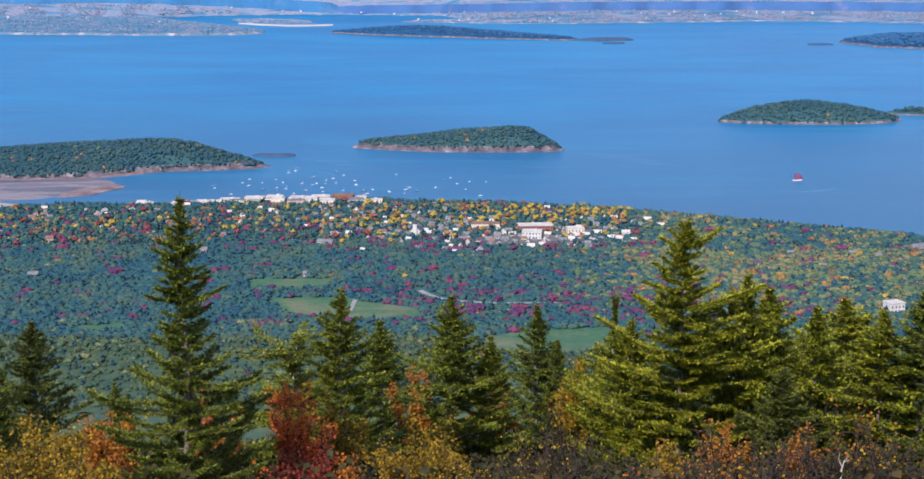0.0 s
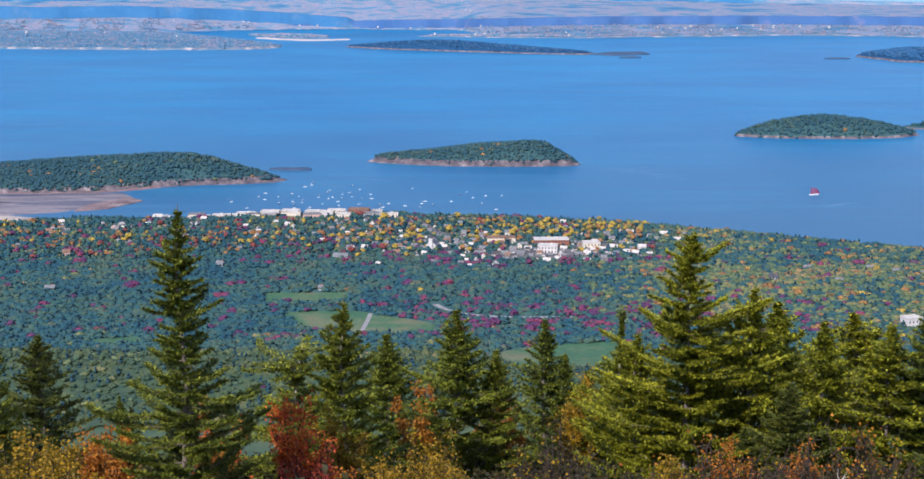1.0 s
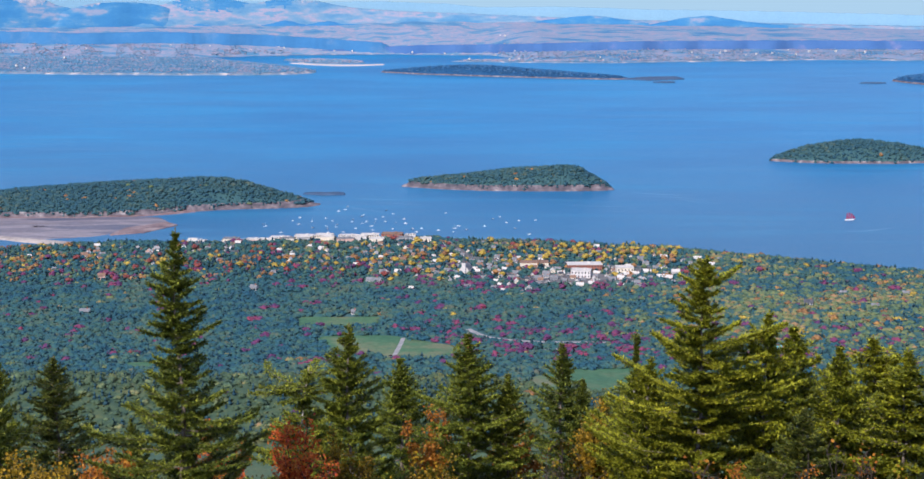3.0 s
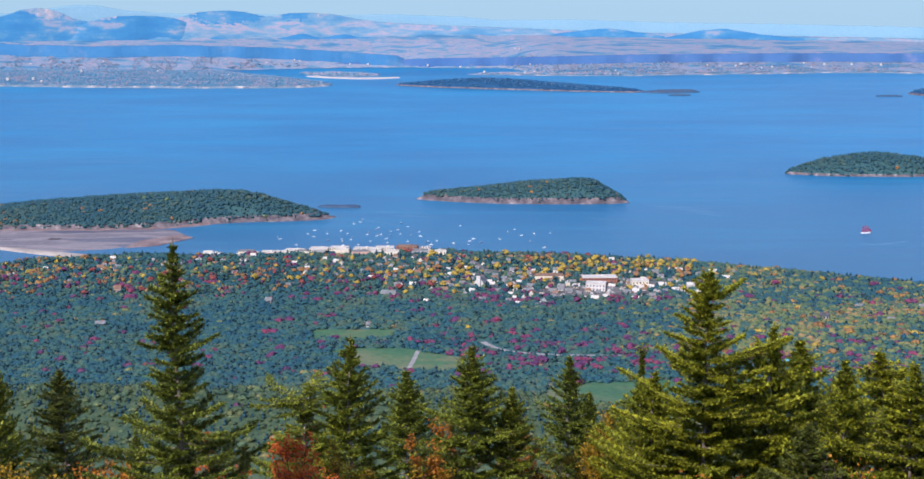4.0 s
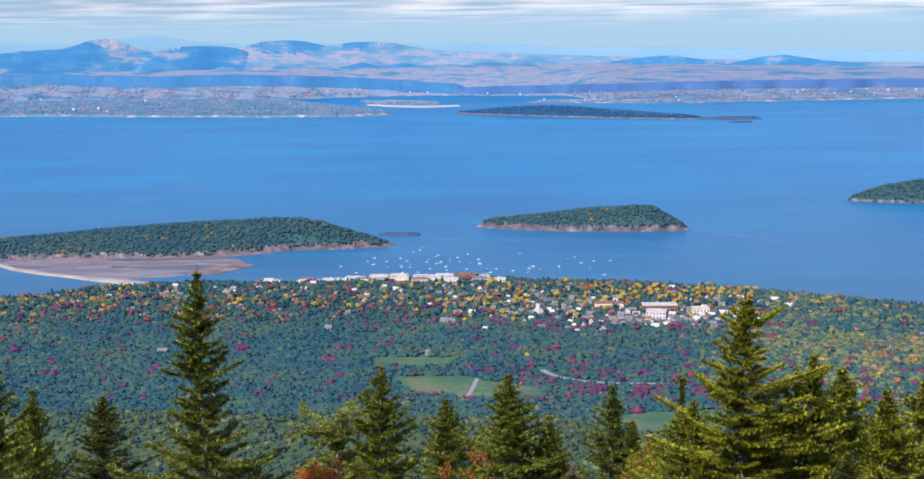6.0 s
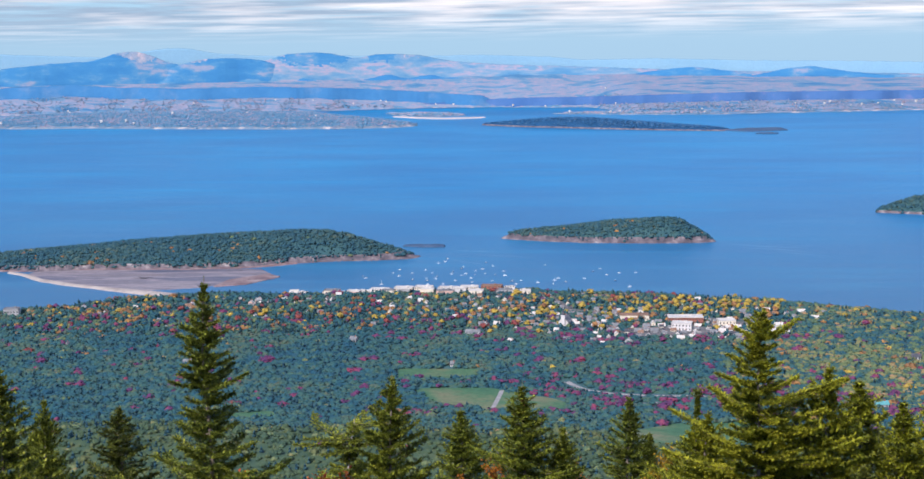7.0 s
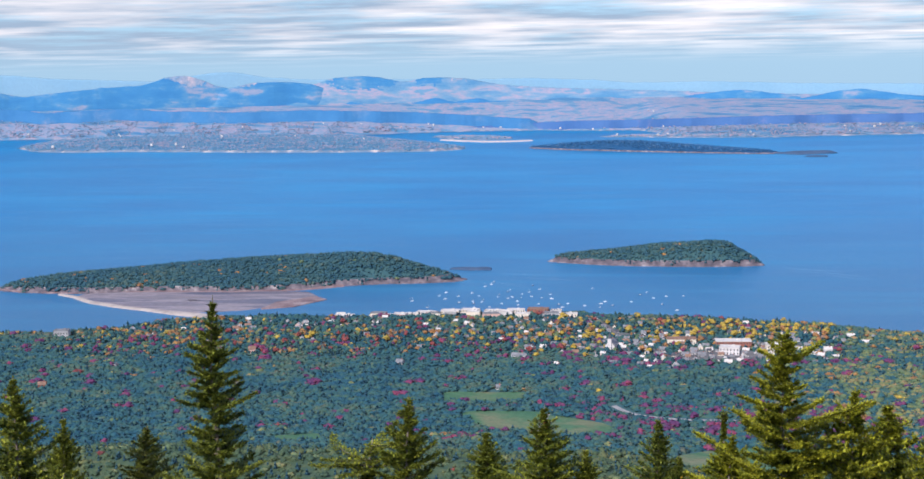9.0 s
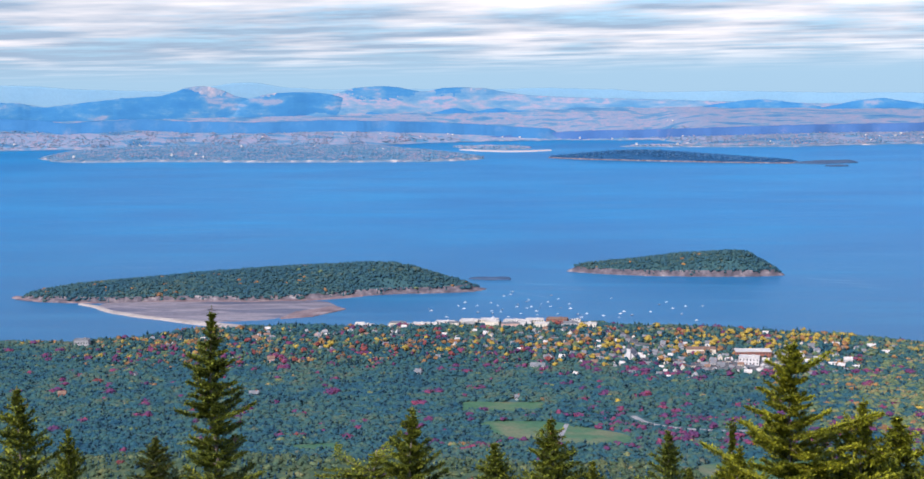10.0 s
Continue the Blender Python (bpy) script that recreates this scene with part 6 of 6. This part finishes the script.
def build_spruces():
    def put(x, y, tip, needle, label, seed, reach, turn=0, **more):
        g, h = stand(x, y, tip)
        return spruce(pose(x, y, g, 0, 0, turn), needle, label, seed, h, reach, **more), h

    def lopsided(u, east):
        return 1 + 0.38 * east * (0.5 < u < 1.4) - 0.22 * east * (1.8 < u < 2.7) + 0.22 * east * (2.8 < u < 4.2)

    put(-6.65, 32.8, 244.1, "needle_blue", "tall narrow fir with a bare leader and ragged tiers", 3, SPIRE, rise=(16, 5, -2), sweep=0.28, gap=0.175, twig=0.042, bare=0.10, ragged=0.32, fill=13, slim=0.020, spray=0.18, tuft=0.085, boughs=True)
    put(7.9, 49.2, 240.2, "needle_olive", "broad open-limbed spruce with upswept boughs", 8, OPEN, rise=(20, 4, 0), sweep=0.26, gap=0.215, twig=0.045, bare=0.08, ragged=0.55, skip=0.08, fill=11, slim=0.027, spray=0.26, tuft=0.12, boughs=True, wind=lopsided)
    put(-3.72, 41.84, 239.6, "needle", "slender green spruce with layered boughs", 12, SLIM, rise=(20, 4, -8), sweep=0.30, fill=9, twig=0.046, slim=0.025, gap=0.185, spray=0.19, tuft=0.11, foot=0.06, boughs=True)
    put(-0.34, 51.06, 237.05, "needle", "spruce with a cluster of russet cones at its top", 15, BROAD, rise=(24, 6, -4), twig=0.060, slim=0.030, gap=0.190, spray=0.23, fill=7, tuft=0.14, cones=1.3, foot=0.06)
    models = []
    a, h = put(-3.49, 59.1, 233.9, "needle", "bushy green spruce on the slope", 21, BROAD, rise=(24, 6, -6), sweep=0.3, twig=0.072, slim=0.038, gap=0.20, spray=0.26, fill=6, tuft=0.15, foot=0.08)
    models.append((a, h))
    a, h = put(3.61, 66.6, 232.6, "needle_blue", "dark pointed spruce on the slope", 24, SLIM, rise=(24, 6, -6), sweep=0.3, twig=0.072, slim=0.038, gap=0.20, spray=0.26, fill=6, tuft=0.15, foot=0.08)
    models.append((a, h))
    a, h = put(12.84, 49.6, 237.0, "needle_olive", "dense olive-green spruce on the slope", 27, [(u, r * 1.2) for u, r in BROAD], rise=(28, 12, 0), ragged=0.5, skip=0.12, twig=0.072, slim=0.038, gap=0.20, spray=0.26, fill=6, tuft=0.15, foot=0.08)
    models.append((a, h))
    a, h = put(-18.8, 59.9, 233.6, "needle_shaded", "dark dense spruce on the slope", 29, BROAD, rise=(26, 10, 0), twig=0.072, slim=0.038, gap=0.20, spray=0.26, fill=6, tuft=0.15, foot=0.08)
    models.append((a, h))
    # the rest repeat these four, each with its own height and turn: x, y, tip, model, breadth
    rest = [(-14.6, 38.8, 240.7, 1, 1.0), (-14.55, 41.8, 238.75, 0, 0.60), (-15.6, 43.5, 236.6, 3, 1.2), (-17.2, 47.0, 236.2, 0, 1.2), (-11.9, 43.6, 234.6, 3, 0.9), (-5.4, 46.5, 235.0, 0, 1.1), (11.0, 46.5, 235.6, 3, 1.1), (-13.4, 52.5, 233.2, 0, 0.62), (-11.2, 45.5, 235.0, 1, 0.7),
            (1.05, 51.3, 235.4, 0, 0.85), (4.6, 66.0, 231.0, 1, 0.85), (5.6, 65.0, 230.4, 0, 0.7), (6.46, 56.8, 234.2, 2, 1.15), (6.2, 50.6, 236.2, 2, 0.9),
            (10.35, 50.2, 238.05, 2, 0.85), (12.2, 54.5, 236.5, 2, 1.15), (15.96, 57.0, 235.4, 2, 1.3), (15.1, 49.3, 236.9, 2, 1.2), (16.6, 49.0, 237.9, 1, 1.2),
            (-4.3, 50.0, 233.2, 0, 1.0), (-1.6, 46.5, 233.6, 2, 0.8), (9.4, 46.0, 234.2, 3, 1.2), (13.5, 45.0, 233.8, 3, 1.2), (16.2, 45.6, 234.4, 3, 1.3)]
    rng = np.random.RandomState(33)
    for x, y, tip, k, wide in rest:
        g, h = stand(x, y, tip)
        model, mh = models[k]
        ob = copy_thing(model, pose(x, y, g, 0, 0, rng.uniform(0, 360)))
        s = h / mh
        ob.scale = (s * wide, s * wide, s)
    # a spruce with a flat, wind-combed top
    def combed(u, east):
        if u < 0.5:
            return 1.25 if east > 0.1 else 0.25
        return (1.2 if east < 0 else 0.55) if u < 1.2 else 1.0

    g, h = stand(-5.5, 43.6, 237.75)
    spruce(pose(-5.5, 43.6, g), "needle", "old spruce with a flat wind-combed top", 44, h, [(0, 0.6), (0.15, 0.85), (0.35, 0.6), (0.5, 0.12), (0.62, 0.2), (0.7, 1.5), (0.92, 1.3), (1.1, 0.2), (1.5, 0.2), (1.8, 0.8), (2.4, 1.3), (3.2, 1.7), (5, 2.1), (9, 2.1)], rise=(8, 2, -8), sweep=0.10, gap=0.150, twig=0.050, bare=0.15, ragged=0.35, slim=0.028, spray=0.20, fill=7, tuft=0.12, between=False, lean=(0.3, 0), wind=combed, bark="dead")
    # a dead leader with a last tuft
    g = float(ground_z(6.15, 55.6))
    spruce(pose(6.15, 55.6, g - 0.1), "needle", "dead-topped spruce pole with one green tuft", 43, 235.85 - g, [(0, 0.12), (0.35, 0.30), (0.5, 0.06), (1.6, 0.05), (2.2, 0.5), (4, 1.2), (9, 1.6)], bark="dead", gap=0.22, twig=0.07, slim=0.035, fill=5, tuft=0.14)


build_spruces()


def leaves(pos, way, size, rng):
    """Folded leaves, each of two small triangles pairs."""
    n = len(pos)
    way = way / (np.linalg.norm(way, axis=1, keepdims=True) + 1e-9)
    r = rng.normal(size=(n, 3))
    a = np.cross(way, r)
    a /= np.linalg.norm(a, axis=1, keepdims=True) + 1e-9
    b = np.cross(way, a)
    s = size[:, None]
    v = np.stack([pos, pos + way * s * 0.5 + a * s * 0.42 + b * s * 0.12, pos + way * s, pos + way * s * 0.5 - a * s * 0.42 + b * s * 0.12], 1)
    k = np.arange(n) * 4
    f = np.concatenate([np.stack([k, k + 1, k + 2], -1), np.stack([k, k + 2, k + 3], -1)])
    return v.reshape(-1, 3), f


def bush_meshes(seed, height, width, count, size, stems=9, low=0.25, shape=0.8):
    """Stems that fork upward and a loose crown of leaves in clumps at their ends."""
    rng = np.random.RandomState(seed)
    sticks, ends = [], []
    for k in range(stems):
        a, t = rng.uniform(0, 6.28), rng.uniform(0.15, 1.0) ** 0.6
        tip = np.array([math.cos(a) * width / 2 * t, math.sin(a) * width / 2 * t, height * rng.uniform(0.62, 1.0) * (1 - 0.35 * t ** 2)])
        s = np.linspace(0, 1, 7)[:, None]
        path = tip * [1, 1, 0] * s ** 1.4 + tip * [0, 0, 1] * s + np.cumsum(rng.normal(size=(7, 3)), 0) * 0.05 * s
        sticks.append(tube(path, np.linspace(0.026, 0.007, 7), 3))
        for _ in range(9):
            q = rng.uniform(low, 0.97)
            root = np.array([np.interp(q, s[:, 0], path[:, c]) for c in range(3)])
            d = rng.normal(size=3) * [1, 1, 0.5] + [0, 0, 0.55]
            d = d / np.linalg.norm(d) * rng.uniform(0.15, 0.34) * width * 0.5
            sub = np.stack([root, root + d * 0.55 + [0, 0, 0.03], root + d])
            sticks.append(tube(sub, [0.014, 0.010, 0.005], 3))
            ends += [root + d * w for w in (0.55, 0.8, 1.0)]
        ends += [path[-1], path[-2]]
    ends = np.array(ends)
    pick = ends[rng.randint(0, len(ends), count)]
    pos = pick + rng.normal(size=(count, 3)) * np.array([0.11, 0.11, 0.09]) * max(0.8, width * 0.36)
    way = rng.normal(size=(count, 3)) + [0, 0, -0.25]
    pos[:, 2] *= height / np.percentile(pos[:, 2], 97)
    lv = leaves(pos, way, size * rng.uniform(0.6, 1.3, count), rng)
    sv, sf = gather(sticks)
    sv[:, 2] *= height / max(0.5, np.percentile(sv[:, 2], 99))
    return (sv, sf), lv


LEAF_KINDS = {
    "gold": ("golden_shrub", "leaf_gold", "golden-olive birch shrub on the slope", 0.068, 880, 11),
    "orange": ("maple_sapling", "leaf_orange", "orange maple sapling between spruces", 0.08, 640, 9),
    "red": ("maple_sapling", "leaf_red", "scarlet maple sapling among dark spruces", 0.085, 480, 12),
    "crimson": ("maple_bush", "leaf_crimson", "dark crimson maple bush among spruces", 0.08, 430, 14),
    "bare": ("bare_shrub", "leaf_gold", "half-bare autumn shrub with brown twigs", 0.075, 75, 20),
}


def build_bushes():
    # kind, x, y, height of the top, width
    rows = [
        ("gold", -7.99, 24.26, 241.25, 1.8),
        ("gold", -8.40, 27.18, 240.48, 1.9),
        ("gold", -7.37, 25.44, 240.91, 1.6),
        ("gold", -7.22, 21.44, 241.97, 1.5),
        ("gold", -6.54, 23.53, 241.08, 1.2),
        ("gold", -6.80, 22.53, 241.56, 1.6),
        ("orange", -9.33, 35.83, 237.74, 1.5),
        ("orange", -9.19, 33.81, 238.12, 1.2),
        ("orange", -8.33, 32.97, 238.19, 1.0),
        ("red", -7.05, 38.55, 237.45, 1.7),
        ("orange", -6.6, 36.6, 236.8, 1.3),
        ("red", -4.68, 37.38, 238.11, 1.9),
        ("red", -4.08, 36.25, 237.3, 1.2),
        ("crimson", -3.90, 35.24, 237.4, 1.6),
        ("crimson", -4.0, 33.64, 237.6, 1.8),
        ("orange", -2.86, 33.76, 237.45, 1.2),
        ("red", -4.54, 32.50, 237.5, 1.4),
        ("crimson", -3.11, 31.66, 237.6, 1.7),
        ("gold", -3.43, 38.78, 237.13, 1.3),
        ("gold", -1.05, 34.91, 237.78, 2.0),
        ("gold", -1.54, 33.82, 237.76, 1.7),
        ("gold", -0.52, 32.86, 237.95, 1.9),
        ("gold", -0.18, 29.88, 238.54, 1.5),
        ("orange", 1.51, 57.13, 231.74, 2.3),
        ("orange", -1.65, 55.40, 232.92, 1.3),
        ("orange", -2.01, 49.46, 234.08, 1.5),
        ("gold", 5.13, 59.16, 232.16, 1.8),
        ("gold", 4.48, 55.12, 232.51, 2.0),
        ("gold", 5.65, 35.33, 237.21, 1.6),
        ("gold", 5.13, 33.37, 237.50, 1.3),
        ("orange", 7.45, 37.09, 237.01, 1.7),
        ("orange", 7.77, 31.23, 239.02, 1.2),
        ("bare", 2.04, 32.10, 238.97, 1.7),
        ("bare", 2.63, 33.99, 238.44, 1.6),
        ("bare", 2.65, 28.03, 239.63, 1.5),
        ("bare", 5.24, 27.93, 240.38, 1.6),
        ("bare", 5.59, 25.83, 240.74, 1.6),
        ("bare", 6.35, 26.67, 240.54, 1.6),
        ("bare", 7.26, 27.52, 240.52, 1.7),
        ("bare", 8.08, 28.37, 240.46, 1.8),
        ("bare", 8.47, 27.15, 240.46, 1.6),
        ("bare", 9.00, 26.94, 240.35, 1.6),
        ("bare", 4.49, 25.86, 240.26, 1.5),
        ("bare", 3.37, 26.03, 240.25, 1.5),
        ("bare", 1.14, 27.17, 239.92, 1.5),
        ("bare", 0.41, 26.14, 239.97, 1.4),
        ("bare", 6.56, 23.58, 241.23, 1.5),
        ("bare", 4.59, 22.98, 241.29, 1.4),
    ]
    for k, (sort, x, y, tip, wide) in enumerate(rows):
        name, leaf, label, size, per, stems = LEAF_KINDS[sort]
        g = max(float(ground_z(x, y)) - 0.1, tip - 4.5)
        far = max(1.0, y / 42)
        if sort == "bare":
            leaf = ["leaf_gold", "leaf_rust", "leaf_rust", "leaf_orange"][k % 4]
        ob = thing(name, pose(x, y, float(ground_z(x, y)) - 0.1), label, "shrub", "slope shrubs")
        st, lv = bush_meshes(300 + k, tip - 0.25 - float(ground_z(x, y)), wide * (0.95 if sort in ("red", "crimson", "orange") else 1.25), int(per * wide * max(1.5, min(tip - g, 4.5)) / far), size * far, stems, low=0.3)
        tagged(part_of("stem", mesh_of("stem", *st, M["twig"]), ob), kind="stuff")
        tagged(part_of("foliage", mesh_of("foliage", *lv, M[leaf]), ob), kind="stuff")


build_bushes()


def snag(x, y, z):
    ob = thing("snag", pose(x, y, z), "small bleached dead branch standing in brush", "branch")
    bits = [tube([(-0.05, 0, -4), (0.02, 0, 0), (0.06, 0, 0.18), (0.16, 0.02, 0.32)], [0.03, 0.018, 0.012, 0.004], 6), tube([(0.03, 0, 0.08), (-0.04, 0, 0.22), (-0.03, 0.02, 0.36)], [0.012, 0.008, 0.003], 5), tube([(0.06, 0, 0.17), (0.17, 0.03, 0.2)], [0.008, 0.003], 5)]
    part_of("branch", mesh_of("branch", *gather(bits), M["dead"]), ob)


snag(7.15, 25.37, 240.1)


def understorey():
    """Low brush that covers the slope between the trees."""
    rng = np.random.RandomState(77)
    n = 70000
    x, y = rng.uniform(-30, 24, n), rng.uniform(18, 75, n)
    keep = (x > -0.62 * y) & (x < 0.42 * y + 3)
    x, y = x[keep], y[keep]
    bump_h = np.clip(0.75 + 0.6 * value_noise(x, y, 5, 90), 0.15, 1.7)
    z = ground_z(x, y) + bump_h * rng.uniform(0.1, 1, len(x))
    v, f = leaves(np.stack([x, y, z], -1), rng.normal(size=(len(x), 3)) + [0, 0, 0.4], rng.uniform(0.10, 0.24, len(x)), rng)
    thing("low_brush", Matrix(), "rusty and olive low brush covering the slope", "brush", me=mesh_of("low_brush", v, f, M["leaf_rust"]), kind="stuff")


understorey()
